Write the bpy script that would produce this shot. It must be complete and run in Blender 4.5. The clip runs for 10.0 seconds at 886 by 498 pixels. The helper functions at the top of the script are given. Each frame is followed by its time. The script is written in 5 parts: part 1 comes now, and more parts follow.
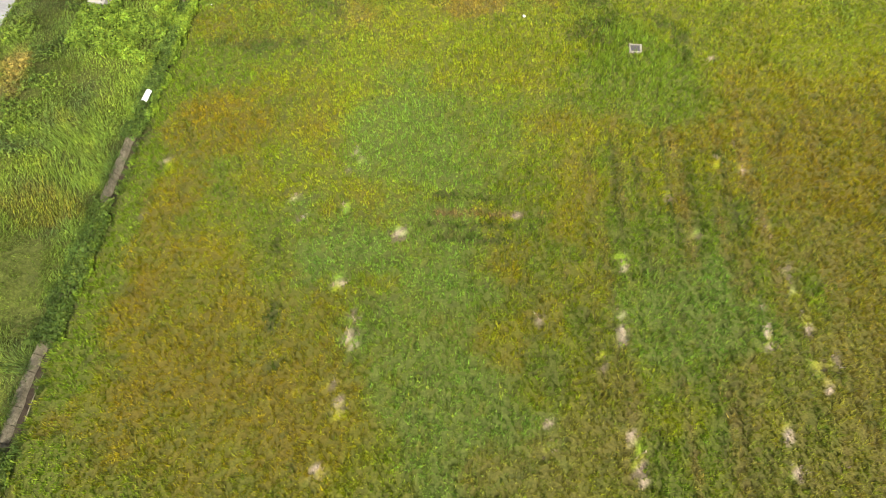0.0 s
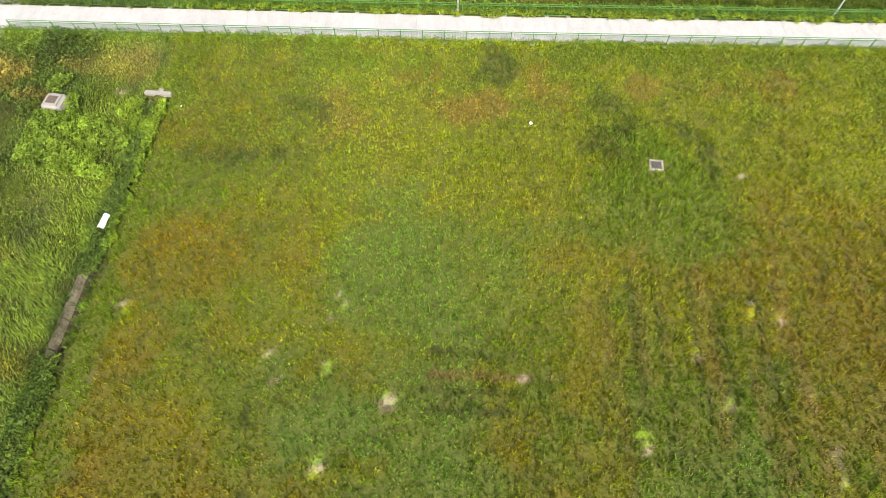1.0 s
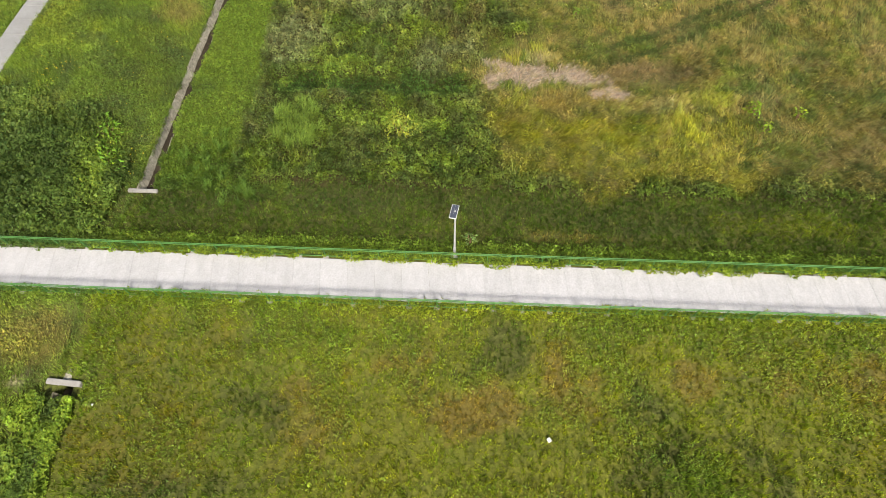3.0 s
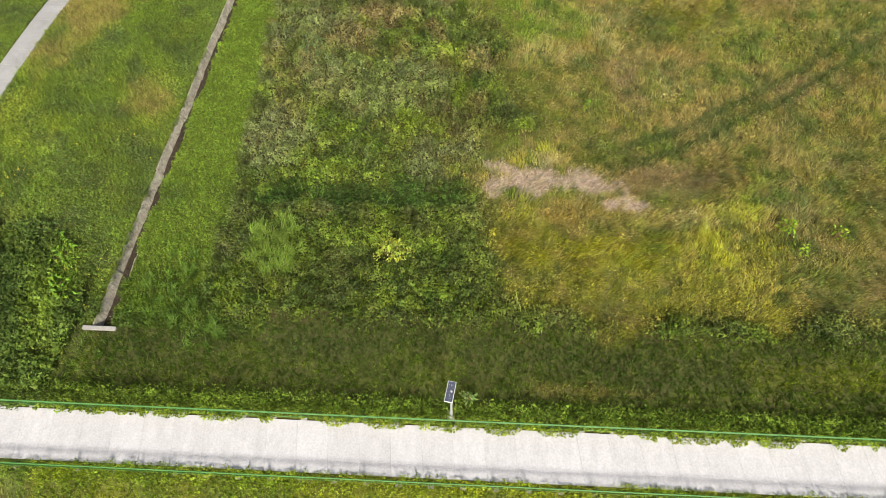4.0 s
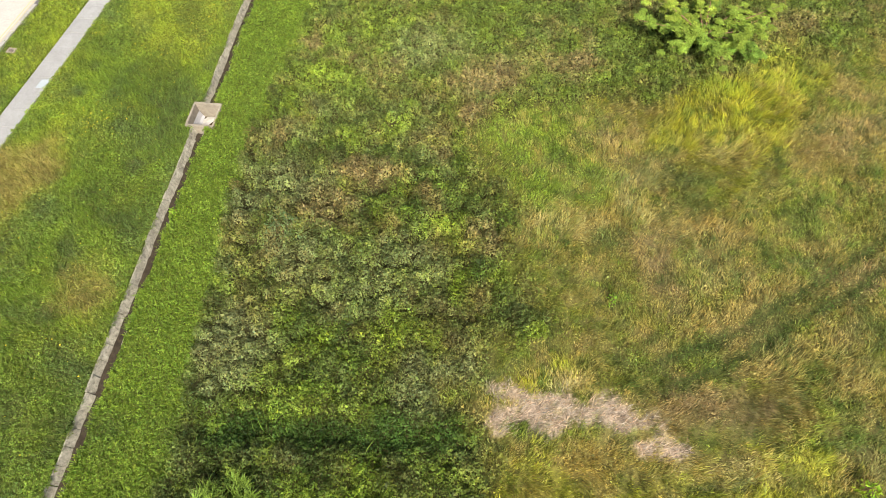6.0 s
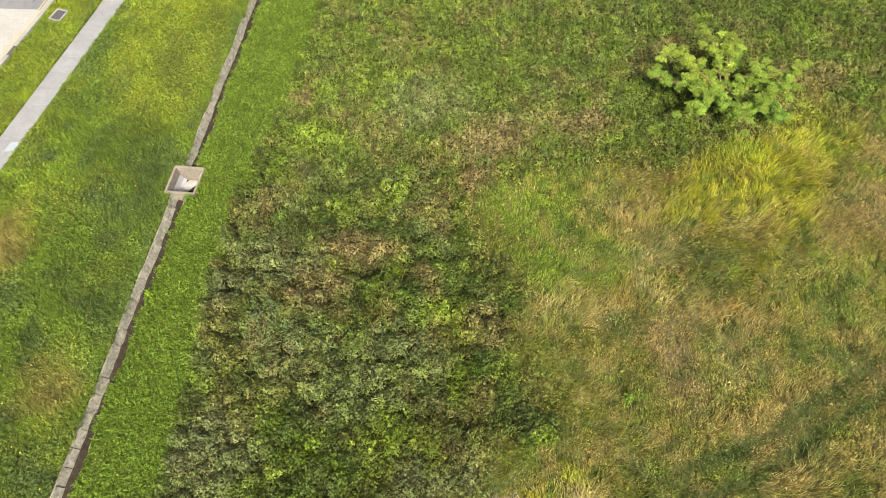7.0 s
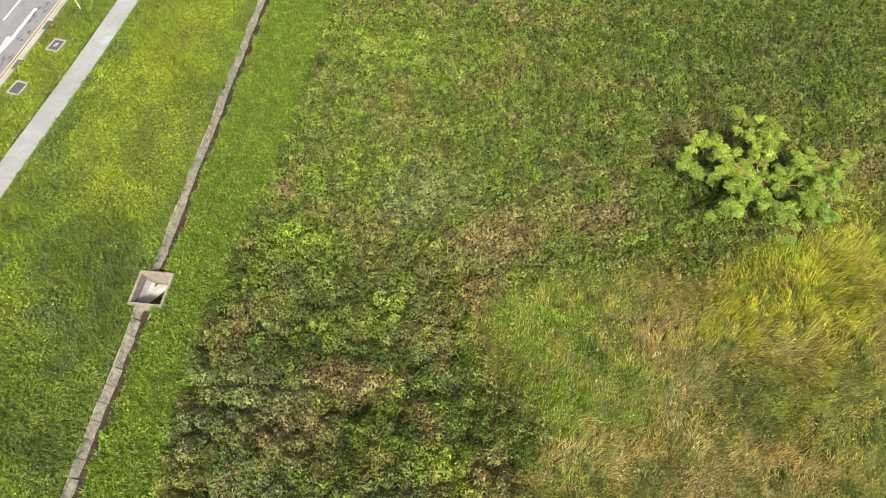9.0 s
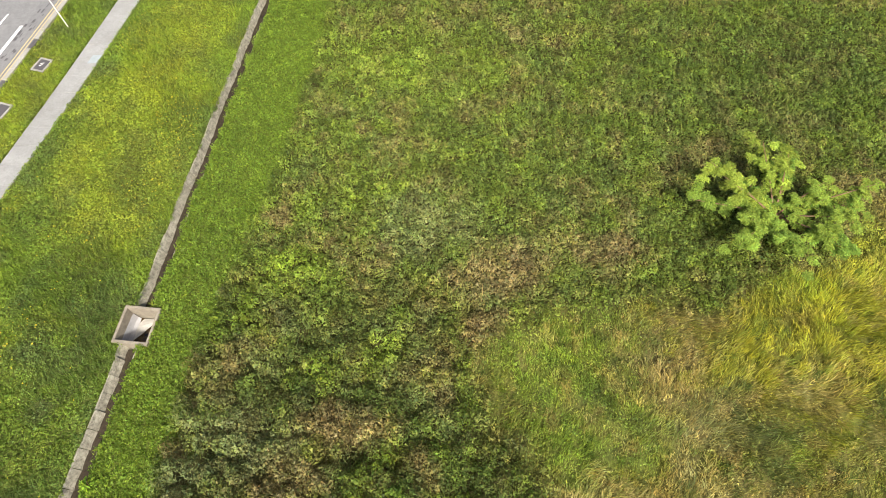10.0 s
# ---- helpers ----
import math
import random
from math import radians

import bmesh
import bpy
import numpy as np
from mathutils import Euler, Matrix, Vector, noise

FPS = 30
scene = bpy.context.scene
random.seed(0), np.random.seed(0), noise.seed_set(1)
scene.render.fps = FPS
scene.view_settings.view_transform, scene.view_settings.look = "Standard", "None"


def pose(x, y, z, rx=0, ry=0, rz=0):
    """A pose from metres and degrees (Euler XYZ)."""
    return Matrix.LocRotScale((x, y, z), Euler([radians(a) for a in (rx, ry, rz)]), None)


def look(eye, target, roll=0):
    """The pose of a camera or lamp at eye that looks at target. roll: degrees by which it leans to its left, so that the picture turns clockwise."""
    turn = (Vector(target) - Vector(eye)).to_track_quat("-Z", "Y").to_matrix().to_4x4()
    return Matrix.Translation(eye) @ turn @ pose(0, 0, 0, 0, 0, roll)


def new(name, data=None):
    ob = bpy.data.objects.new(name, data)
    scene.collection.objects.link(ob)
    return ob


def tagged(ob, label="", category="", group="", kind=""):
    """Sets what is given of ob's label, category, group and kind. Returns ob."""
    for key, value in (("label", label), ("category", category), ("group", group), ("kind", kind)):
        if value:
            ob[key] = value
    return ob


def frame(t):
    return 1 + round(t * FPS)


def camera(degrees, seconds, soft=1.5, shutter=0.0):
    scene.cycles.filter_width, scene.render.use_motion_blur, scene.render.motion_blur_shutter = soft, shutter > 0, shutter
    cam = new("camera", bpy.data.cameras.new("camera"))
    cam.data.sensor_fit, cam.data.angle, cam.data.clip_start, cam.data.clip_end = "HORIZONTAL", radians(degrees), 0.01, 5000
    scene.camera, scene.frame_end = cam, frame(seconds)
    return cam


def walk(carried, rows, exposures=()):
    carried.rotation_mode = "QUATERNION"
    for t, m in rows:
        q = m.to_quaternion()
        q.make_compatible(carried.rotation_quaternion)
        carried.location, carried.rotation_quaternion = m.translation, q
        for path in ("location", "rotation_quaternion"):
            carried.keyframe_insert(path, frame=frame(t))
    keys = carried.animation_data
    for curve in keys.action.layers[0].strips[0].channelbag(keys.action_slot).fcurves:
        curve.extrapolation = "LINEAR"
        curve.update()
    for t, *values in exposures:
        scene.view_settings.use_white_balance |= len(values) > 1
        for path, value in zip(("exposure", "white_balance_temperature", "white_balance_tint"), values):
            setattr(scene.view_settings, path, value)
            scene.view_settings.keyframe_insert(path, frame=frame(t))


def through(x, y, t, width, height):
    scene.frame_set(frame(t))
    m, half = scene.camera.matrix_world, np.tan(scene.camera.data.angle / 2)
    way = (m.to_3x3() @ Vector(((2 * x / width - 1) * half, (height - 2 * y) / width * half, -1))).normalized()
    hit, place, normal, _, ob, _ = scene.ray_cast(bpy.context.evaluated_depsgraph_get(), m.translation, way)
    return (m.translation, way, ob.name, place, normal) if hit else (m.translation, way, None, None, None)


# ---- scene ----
cam = camera(75.1, 10.0, soft=0.6)
PATH = [
    (0, 0.014, 0.032, 28.910, 3.66, -61.74, -1.51),
    (0.5, -0.071, 4.830, 28.957, 3.61, -61.69, -1.36),
    (1, -0.171, 9.646, 29.036, 3.58, -61.65, -1.25),
    (1.5, -0.276, 14.523, 29.133, 3.58, -61.62, -1.16),
    (2, -0.380, 19.427, 29.239, 3.59, -61.60, -1.10),
    (2.5, -0.478, 24.282, 29.343, 3.62, -61.58, -1.05),
    (3, -0.570, 29.006, 29.438, 3.66, -61.55, -1.03),
    (3.5, -0.655, 33.526, 29.518, 3.71, -61.53, -1.02),
    (4, -0.735, 37.788, 29.576, 3.78, -61.50, -1.03),
    (4.5, -0.812, 41.761, 29.608, 3.86, -61.46, -1.06),
    (5, -0.888, 45.436, 29.612, 3.94, -61.41, -1.10),
    (5.5, -0.966, 48.819, 29.586, 4.03, -61.36, -1.15),
    (6, -1.048, 51.924, 29.528, 4.12, -61.30, -1.21),
    (6.5, -1.137, 54.764, 29.439, 4.22, -61.23, -1.27),
    (7, -1.231, 57.349, 29.321, 4.31, -61.16, -1.34),
    (7.5, -1.331, 59.675, 29.174, 4.40, -61.09, -1.42),
    (8, -1.433, 61.730, 29.003, 4.50, -61.01, -1.50),
    (8.5, -1.530, 63.497, 28.810, 4.58, -60.93, -1.57),
    (9, -1.614, 64.970, 28.600, 4.66, -60.85, -1.65),
    (9.5, -1.674, 66.179, 28.378, 4.73, -60.78, -1.72),
    (10, -1.693, 67.221, 28.149, 4.79, -60.72, -1.78),
]


def flown(x, y, z, yaw, pitch, roll):
    a, b = radians(yaw), radians(pitch)
    return look((x, y, z), (x - math.sin(a) * math.cos(b), y + math.cos(a) * math.cos(b), z + math.sin(b)), roll)


walk(cam, [(t, flown(*row)) for t, *row in PATH], [(0.0, 1.19), (1.0, 1.09), (1.6, 0.93), (2.5, 0.87), (3.2, 0.85), (4.3, 0.98), (4.6, 1.07), (5.0, 1.29), (5.5, 1.28), (6.3, 1.23), (7.0, 1.19), (10, 1.18)])

# ---- world and sun ----
SUN_AZ, SUN_EL = 165.0, 47.0  # degrees clockwise from +y, and above the horizon
world = bpy.data.worlds.new("world")
scene.world = world
world.use_nodes = True
wn = world.node_tree
sky = wn.nodes.new("ShaderNodeTexSky")
sky.sky_type, sky.sun_disc = "NISHITA", False
sky.sun_elevation, sky.sun_rotation = radians(SUN_EL), radians(SUN_AZ)
sky.air_density, sky.dust_density, sky.ozone_density = 1.0, 5.0, 0.6
wn.links.new(sky.outputs[0], wn.nodes["Background"].inputs[0])
wn.nodes["Background"].inputs[1].default_value = 0.070
sun = new("sun", bpy.data.lights.new("sun", "SUN"))
sun.data.energy, sun.data.angle, sun.data.color = 3.1, radians(10.0), (1.0, 0.94, 0.84)
sx, sy = math.sin(radians(SUN_AZ)), math.cos(radians(SUN_AZ))
sun.matrix_world = look((60 * sx, 60 * sy, 60 * math.tan(radians(SUN_EL))), (0, 0, 0))


# ---- materials ----
def material(name, rough=0.8, spec=0.3, metal=0.0):
    m = bpy.data.materials.new(name)
    m.use_nodes = True
    b = m.node_tree.nodes["Principled BSDF"]
    b.inputs["Roughness"].default_value = rough
    b.inputs["Specular IOR Level"].default_value = spec
    b.inputs["Metallic"].default_value = metal
    return m, m.node_tree, b


def noise_node(nt, scale, detail=4.0, rough=0.6, stretch=None):
    tc = nt.nodes.new("ShaderNodeTexCoord")
    n = nt.nodes.new("ShaderNodeTexNoise")
    n.inputs["Scale"].default_value, n.inputs["Detail"].default_value = scale, detail
    n.inputs["Roughness"].default_value = rough
    geo = nt.nodes.new("ShaderNodeNewGeometry")
    if stretch:
        mp = nt.nodes.new("ShaderNodeMapping")
        mp.inputs["Scale"].default_value = stretch
        nt.links.new(geo.outputs["Position"], mp.inputs[0])
        nt.links.new(mp.outputs[0], n.inputs["Vector"])
    else:
        nt.links.new(geo.outputs["Position"], n.inputs["Vector"])
    nt.nodes.remove(tc)
    return n


def ramp(nt, fac, *stops):
    r = nt.nodes.new("ShaderNodeValToRGB")
    while len(r.color_ramp.elements) < len(stops):
        r.color_ramp.elements.new(0.5)
    for e, (p, c) in zip(r.color_ramp.elements, stops):
        e.position, e.color = p, (*c, 1)
    nt.links.new(fac, r.inputs[0])
    return r


def mix(nt, fac, a, b, mode="MIX"):
    n = nt.nodes.new("ShaderNodeMix")
    n.data_type, n.blend_type = "RGBA", mode
    for sock, v in ((0, fac), (6, a), (7, b)):
        if hasattr(v, "is_linked"):
            nt.links.new(v, n.inputs[sock])
        else:
            n.inputs[sock].default_value = v if sock == 0 else (*v, 1)
    return n.outputs[2]


def bump(nt, b, height, strength=0.4, dist=0.02):
    n = nt.nodes.new("ShaderNodeBump")
    n.inputs["Strength"].default_value, n.inputs["Distance"].default_value = strength, dist
    nt.links.new(height, n.inputs["Height"])
    nt.links.new(n.outputs[0], b.inputs["Normal"])


def concrete(name, dark, light, stain, scale=1.2, streak=None, amount=0.5):
    m, nt, b = material(name, 0.85, 0.25)
    big, fine = noise_node(nt, scale, 5, 0.65, streak), noise_node(nt, scale * 14, 4, 0.7)
    base = ramp(nt, big.outputs[0], (0.3, dark), (0.65, light)).outputs[0]
    spots = ramp(nt, noise_node(nt, scale * 2.7, 6, 0.75).outputs[0], (0.45, (0, 0, 0)), (0.7, (amount,) * 3)).outputs[0]
    col = mix(nt, spots, base, stain)
    grain = ramp(nt, fine.outputs[0], (0.25, (0.78,) * 3), (0.75, (1.12,) * 3)).outputs[0]
    info = nt.nodes.new("ShaderNodeObjectInfo")
    each = ramp(nt, info.outputs["Random"], (0.0, (0.95, 0.95, 0.945)), (1.0, (1.03, 1.03, 1.03))).outputs[0]
    col = mix(nt, 1.0, mix(nt, 1.0, col, grain, "MULTIPLY"), each, "MULTIPLY")
    nt.links.new(col, b.inputs["Base Color"])
    bump(nt, b, fine.outputs[0], 0.35, 0.01)
    return m


def painted(name, col, rough=0.45, wear=(0.2, 0.18, 0.15), amount=0.25, metal=0.0):
    m, nt, b = material(name, rough, 0.4, metal)
    n = noise_node(nt, 9, 6, 0.7)
    f = ramp(nt, n.outputs[0], (0.5, (0, 0, 0)), (0.75, (amount,) * 3)).outputs[0]
    nt.links.new(mix(nt, f, col, wear), b.inputs["Base Color"])
    return m


def leafy(name, through=0.3, rough=0.5):
    """Living and dry plant tissue; its pigment is the mesh's own 'pigment' colour."""
    m, nt, b = material(name, rough, 0.13)
    at = nt.nodes.new("ShaderNodeAttribute")
    at.attribute_name = "pigment"
    nt.links.new(at.outputs["Color"], b.inputs["Base Color"])
    tr = nt.nodes.new("ShaderNodeBsdfTranslucent")
    nt.links.new(at.outputs["Color"], tr.inputs["Color"])
    mx = nt.nodes.new("ShaderNodeMixShader")
    mx.inputs[0].default_value = through
    nt.links.new(b.outputs[0], mx.inputs[1])
    nt.links.new(tr.outputs[0], mx.inputs[2])
    nt.links.new(mx.outputs[0], nt.nodes["Material Output"].inputs["Surface"])
    return m


M_LEAF = leafy("plant_tissue")
M_PATH = concrete("pale_concrete", (0.425, 0.420, 0.428), (0.505, 0.500, 0.508), (0.370, 0.358, 0.348), 0.9, (2.5, 0.7, 1), 0.35)
M_WALKWAY = concrete("grey_concrete", (0.264, 0.264, 0.254), (0.330, 0.330, 0.323), (0.224, 0.221, 0.211), 0.7, None, 0.4)
M_DRAIN = concrete("weathered_concrete", (0.25, 0.235, 0.18), (0.50, 0.47, 0.375), (0.075, 0.064, 0.046), 2.2, (1.6, 1.0, 1.0), 0.8)
M_MOSSY = concrete("mossy_concrete", (0.13, 0.115, 0.07), (0.34, 0.30, 0.205), (0.05, 0.05, 0.028), 2.6, None, 0.8)
M_SUMP = concrete("stained_concrete", (0.235, 0.208, 0.160), (0.330, 0.290, 0.228), (0.145, 0.119, 0.086), 1.8, None, 0.5)
M_KERB = concrete("kerb_concrete", (0.299, 0.286, 0.258), (0.367, 0.354, 0.326), (0.245, 0.231, 0.204), 1.0, None, 0.3)
M_BAY = concrete("bay_concrete", (0.394, 0.381, 0.340), (0.462, 0.442, 0.401), (0.340, 0.326, 0.292), 0.5, None, 0.3)
M_ASPHALT = concrete("worn_asphalt", (0.20, 0.20, 0.205), (0.25, 0.25, 0.25), (0.15, 0.15, 0.15), 0.6, (2, 0.4, 1), 0.4)
M_GREEN = painted("green_paint", (0.062, 0.185, 0.036), 0.6, (0.12, 0.22, 0.1), 0.4)
M_STEEL = painted("galvanised_steel", (0.42, 0.42, 0.41), 0.5, (0.45, 0.45, 0.43), 0.3, 0.0)
M_WHITE = painted("white_paint", (0.78, 0.78, 0.76), 0.5, (0.5, 0.48, 0.44), 0.3)
M_YELLOW = painted("yellow_paint", (0.46, 0.38, 0.2), 0.6, (0.26, 0.25, 0.23), 0.95)
M_PANEL = painted("solar_glass", (0.09, 0.10, 0.13), 0.2, (0.11, 0.12, 0.15), 0.3)
# wet silt, painted darker still for the shade inside the drain
M_SHADED_SILT = concrete("wet_silt", (0.018, 0.013, 0.008), (0.042, 0.032, 0.02), (0.10, 0.075, 0.045), 2.5, None, 0.4)
M_COVER = painted("cast_iron", (0.10, 0.095, 0.10), 0.6, (0.17, 0.13, 0.10), 0.6, 0.2)
M_RUST = painted("rusty_cover", (0.12, 0.095, 0.08), 0.75, (0.26, 0.2, 0.15), 0.6)
M_PATCH = concrete("repair_mortar", (0.313, 0.360, 0.388), (0.367, 0.408, 0.428), (0.299, 0.320, 0.326), 2, None, 0.3)
M_BARK = painted("brown_bark", (0.22, 0.13, 0.075), 0.9, (0.3, 0.22, 0.15), 0.5)
M_WATER, _nt, _b = material("murky_water", 0.08, 0.5)
_n = noise_node(_nt, 2.2, 4, 0.6)
_nt.links.new(ramp(_nt, _n.outputs[0], (0.40, (0.02, 0.014, 0.008)), (0.54, (0.07, 0.042, 0.014)), (0.66, (0.2, 0.15, 0.09))).outputs[0], _b.inputs["Base Color"])
M_EARTH, _nt, _b = material("earth_and_thatch", 0.95, 0.15)
_at = _nt.nodes.new("ShaderNodeAttribute")
_at.attribute_name = "pigment"
_n1, _n2 = noise_node(_nt, 2.5, 6, 0.75), noise_node(_nt, 9, 5, 0.8)
_c = mix(_nt, 1.0, _at.outputs["Color"], ramp(_nt, _n1.outputs[0], (0.3, (0.7,) * 3), (0.7, (1.2,) * 3)).outputs[0], "MULTIPLY")
_c = mix(_nt, 1.0, _c, ramp(_nt, _n2.outputs[0], (0.36, (0.45,) * 3), (0.62, (1.45,) * 3)).outputs[0], "MULTIPLY")
_nt.links.new(_c, _b.inputs["Base Color"])
bump(_nt, _b, _n2.outputs[0], 0.6, 0.04)


# ---- the lie of the land ----
def vnoise(x, y, seed=0):
    xi, yi = np.floor(x), np.floor(y)
    fx, fy = x - xi, y - yi
    fx, fy = fx * fx * (3 - 2 * fx), fy * fy * (3 - 2 * fy)

    def hsh(a, b):
        v = np.sin(a * 127.1 + b * 311.7 + seed * 74.7) * 43758.5453
        return v - np.floor(v)

    top = hsh(xi, yi) * (1 - fx) + hsh(xi + 1, yi) * fx
    low = hsh(xi, yi + 1) * (1 - fx) + hsh(xi + 1, yi + 1) * fx
    return top * (1 - fy) + low * fy


def fbm(x, y, size, octaves=3, seed=0):
    """Noise about 0, within about -1 to 1; its largest blots are about size metres."""
    total, amp, s = 0.0, 1.0, 1.0 / size
    for o in range(octaves):
        total = total + amp * (vnoise(x * s + 17.3 * o, y * s - 9.1 * o, seed + o) - 0.5)
        amp, s = amp * 0.55, s * 2.1
    return total * 1.6


def smooth(a, b, v):
    t = np.clip((v - a) / (b - a), 0, 1)
    return t * t * (3 - 2 * t)


def drain_x(y):
    return np.interp(y, (-50, 8, 20, 36, 48, 54, 78, 88, 140), (-21.85, -21.7, -21.2, -20.5, -19.9, -20.1, -18.86, -18.33, -15.5))


def walkway_x(y):
    """The inner edge of the footway along the road."""
    ks = ((0, 30, 48, 59, 66, 77, 84, 93, 102, 140), (-32.4, -32.4, -32.4, -31.8, -31.1, -29.75, -28.75, -27.4, -26.3, -21.6))
    return sum(np.interp(y + d, *ks) for d in (-4, -2, 0, 2, 4)) / 5


def kerb_x(y):
    return walkway_x(y) - 5.3


def land(x, y):
    """The height of the ground."""
    field = np.interp(y, (-10, 28, 36, 40.2, 40.6, 43.9, 44.5, 47.5, 54, 100), (0, 0.02, 0.32, 0.85, 0.94, 0.94, 0.85, 0.5, -0.15, -0.1))
    bank = np.interp(y, (20, 40, 70, 80, 92, 110), (1.4, 1.25, 1.3, 0.95, 0.75, 0.6))
    s = smooth(-0.8, -5.5, x - drain_x(y))
    mound = 0.35 * np.exp(-((x - 11.6) ** 2 + (y - 31.2) ** 2) / 6.0)
    h = field * (1 - s) + bank * s + mound
    deck = smooth(39.4, 40.5, y) * smooth(45.2, 44.1, y)
    return h * (1 - deck) + deck * (0.94 + 0.008 * np.maximum(-x, 0))


def near_edge(x):
    return 40.85 + 0.005 * x


def far_edge(x):
    return 43.64 + 0.005 * x


# ---- colours of plants and earth ----
PIG = {
    "yellowgreen": (0.280, 0.330, 0.014), "orange": (0.330, 0.245, 0.022), "bluegreen": (0.200, 0.330, 0.070), "dark": (0.075, 0.120, 0.025),
    "green": (0.195, 0.290, 0.030), "bright": (0.240, 0.345, 0.034), "olive": (0.300, 0.275, 0.066), "straw": (0.560, 0.470, 0.190),
    "brown": (0.300, 0.220, 0.105), "soil": (0.380, 0.295, 0.225), "lime": (0.400, 0.430, 0.035), "tan": (0.395, 0.295, 0.075), "grey": (0.215, 0.240, 0.105),
    "forest": (0.110, 0.160, 0.042), "lawn": (0.070, 0.125, 0.014), "hay": (0.370, 0.290, 0.095), "blade": (0.350, 0.355, 0.026), "moor": (0.215, 0.200, 0.040), "deep": (0.048, 0.092, 0.016),
    "clover": (0.158, 0.238, 0.032),
}
# pigment, x, y, half-lengths, turn in degrees, strength
FIELD_EAST = [
    ("orange", 22, 24, 9, 8, 0, 0.36), ("orange", 12, 26, 5, 2.5, 0, 0.32), ("orange", 23, 12, 6, 9, 0, 0.29), ("olive", 20, 8, 6, 7, 0, 0.5),
    ("bluegreen", -1, 9, 4.5, 7, 0, 0.6), ("bluegreen", 11.5, 11, 4, 4, 0, 0.55), ("bluegreen", 1.5, 23, 7, 4, 0, 0.45), ("bluegreen", 11.5, 30, 4.0, 3.8, 0, 0.45), ("green", 11.5, 30, 4.2, 4.0, 0, 0.5),
    ("dark", 8.2, 32.8, 0.7, 1.1, -20, 0.7), ("dark", 9.9, 34.2, 1.4, 0.6, 25, 0.75), ("dark", 12.1, 34.9, 1.5, 0.5, 0, 0.7), ("forest", 14.1, 34.0, 1.1, 0.6, -35, 0.7), ("forest", 15, 31.8, 0.5, 1.4, 0, 0.5), ("dark", 9.0, 32.4, 0.9, 0.6, 50, 0.5), ("lime", 25, 32, 5, 4, 0, 0.35), ("olive", 6, 5, 4, 3, 0, 0.5),
]
FIELD_WEST = [
    ("orange", -17.5, 22, 3, 5, 0, 0.43), ("orange", -17, 11, 4, 6, 0, 0.36), ("orange", -13, 4, 6, 4, 0, 0.30), ("orange", -11.5, 25, 5, 3, 0, 0.22),
    ("orange", -9, 9, 3, 4, 0, 0.29), ("bluegreen", -7.5, 15.5, 3.2, 2.2, 10, 0.75), ("bluegreen", -4, 25, 3.5, 4, 0, 0.5), ("lime", -11, 19, 4, 5, 0, 0.05),
    ("bluegreen", -2.5, 14, 3, 3.5, 0, 0.5), ("orange", -7, 6, 2.2, 4, 0, 0.29), ("green", -20, 14, 1.4, 20, 0, 0.7),
]
FIELD_BAND = [
    ("lime", 0, 36.5, 26, 3.5, 0, 0.08), ("tan", -8, 35, 2.6, 1.6, 0, 0.42), ("tan", 0, 35.8, 2, 1.3, 0, 0.70), ("tan", 5, 37.8, 1.6, 2, 0, 0.63),
    ("tan", -3.3, 38.4, 1.4, 1.2, 0, 0.56), ("tan", 11, 37.6, 1.3, 1.1, 0, 0.56), ("tan", 19, 37.8, 3, 1.2, 0, 0.49), ("forest", -13.2, 31.6, 3.2, 0.9, 0, 0.75),
    ("forest", -10.5, 35.5, 2, 1, 0, 0.56), ("green", -7, 39.3, 4, 1.4, 0, 0.6), ("forest", 2, 38.8, 1.2, 1.5, 0, 0.63), ("forest", 8.6, 36.6, 1.5, 0.9, 0, 0.63),
    ("green", 13, 40, 9, 0.9, 0, 0.5), ("orange", -14.5, 34, 3.5, 2.2, 0, 0.22),
]
RIDGES = [
    ("dark", 0.3, 19.1, 2.3, 0.18, -2, 0.9), ("brown", 0.6, 18.0, 2.6, 0.18, 0, 0.8), ("dark", 0.2, 17.1, 2.8, 0.18, 1, 0.9), ("dark", 0.8, 16.2, 2.2, 0.18, -1, 0.9),
    ("dark", -9.9, 11.0, 0.4, 1.5, 0, 0.8), ("dark", -9.2, 8.6, 0.5, 0.35, 30, 0.7), ("dark", 12.3, 19.0, 0.15, 1.2, 0, 0.9), ("dark", 16.0, 18.2, 0.18, 1.3, 4, 0.9),
    ("dark", 15.8, 22.2, 0.2, 0.7, 0, 0.9), ("dark", -10.6, 15.8, 0.2, 0.8, 10, 0.8),
]
BANK_SOUTH = [
    ("dark", -28.5, 32, 3, 8, 0, 0.65), ("dark", -28, 38.5, 2.8, 1.9, 0, 0.7), ("tan", -30.3, 36.5, 1.5, 1.2, 0, 0.65), ("tan", -29.8, 27, 1.4, 1.7, 0, 0.75),
    ("tan", -31, 23, 1.3, 2.2, 0, 0.75), ("tan", -28, 34.8, 1.3, 0.6, 0, 0.5), ("tan", -23, 38, 1.8, 1.6, 0, 0.4), ("bright", -23.3, 31, 2.4, 6, 0, 0.3),
    ("bright", -23.3, 22, 2.2, 6, 0, 0.15), ("green", -26, 12, 4, 8, 0, 0.5), ("tan", -25.7, 37.6, 1.4, 0.8, 0, 0.4), ("orange", -24, 17.5, 2, 1.5, 0, 0.3),
]
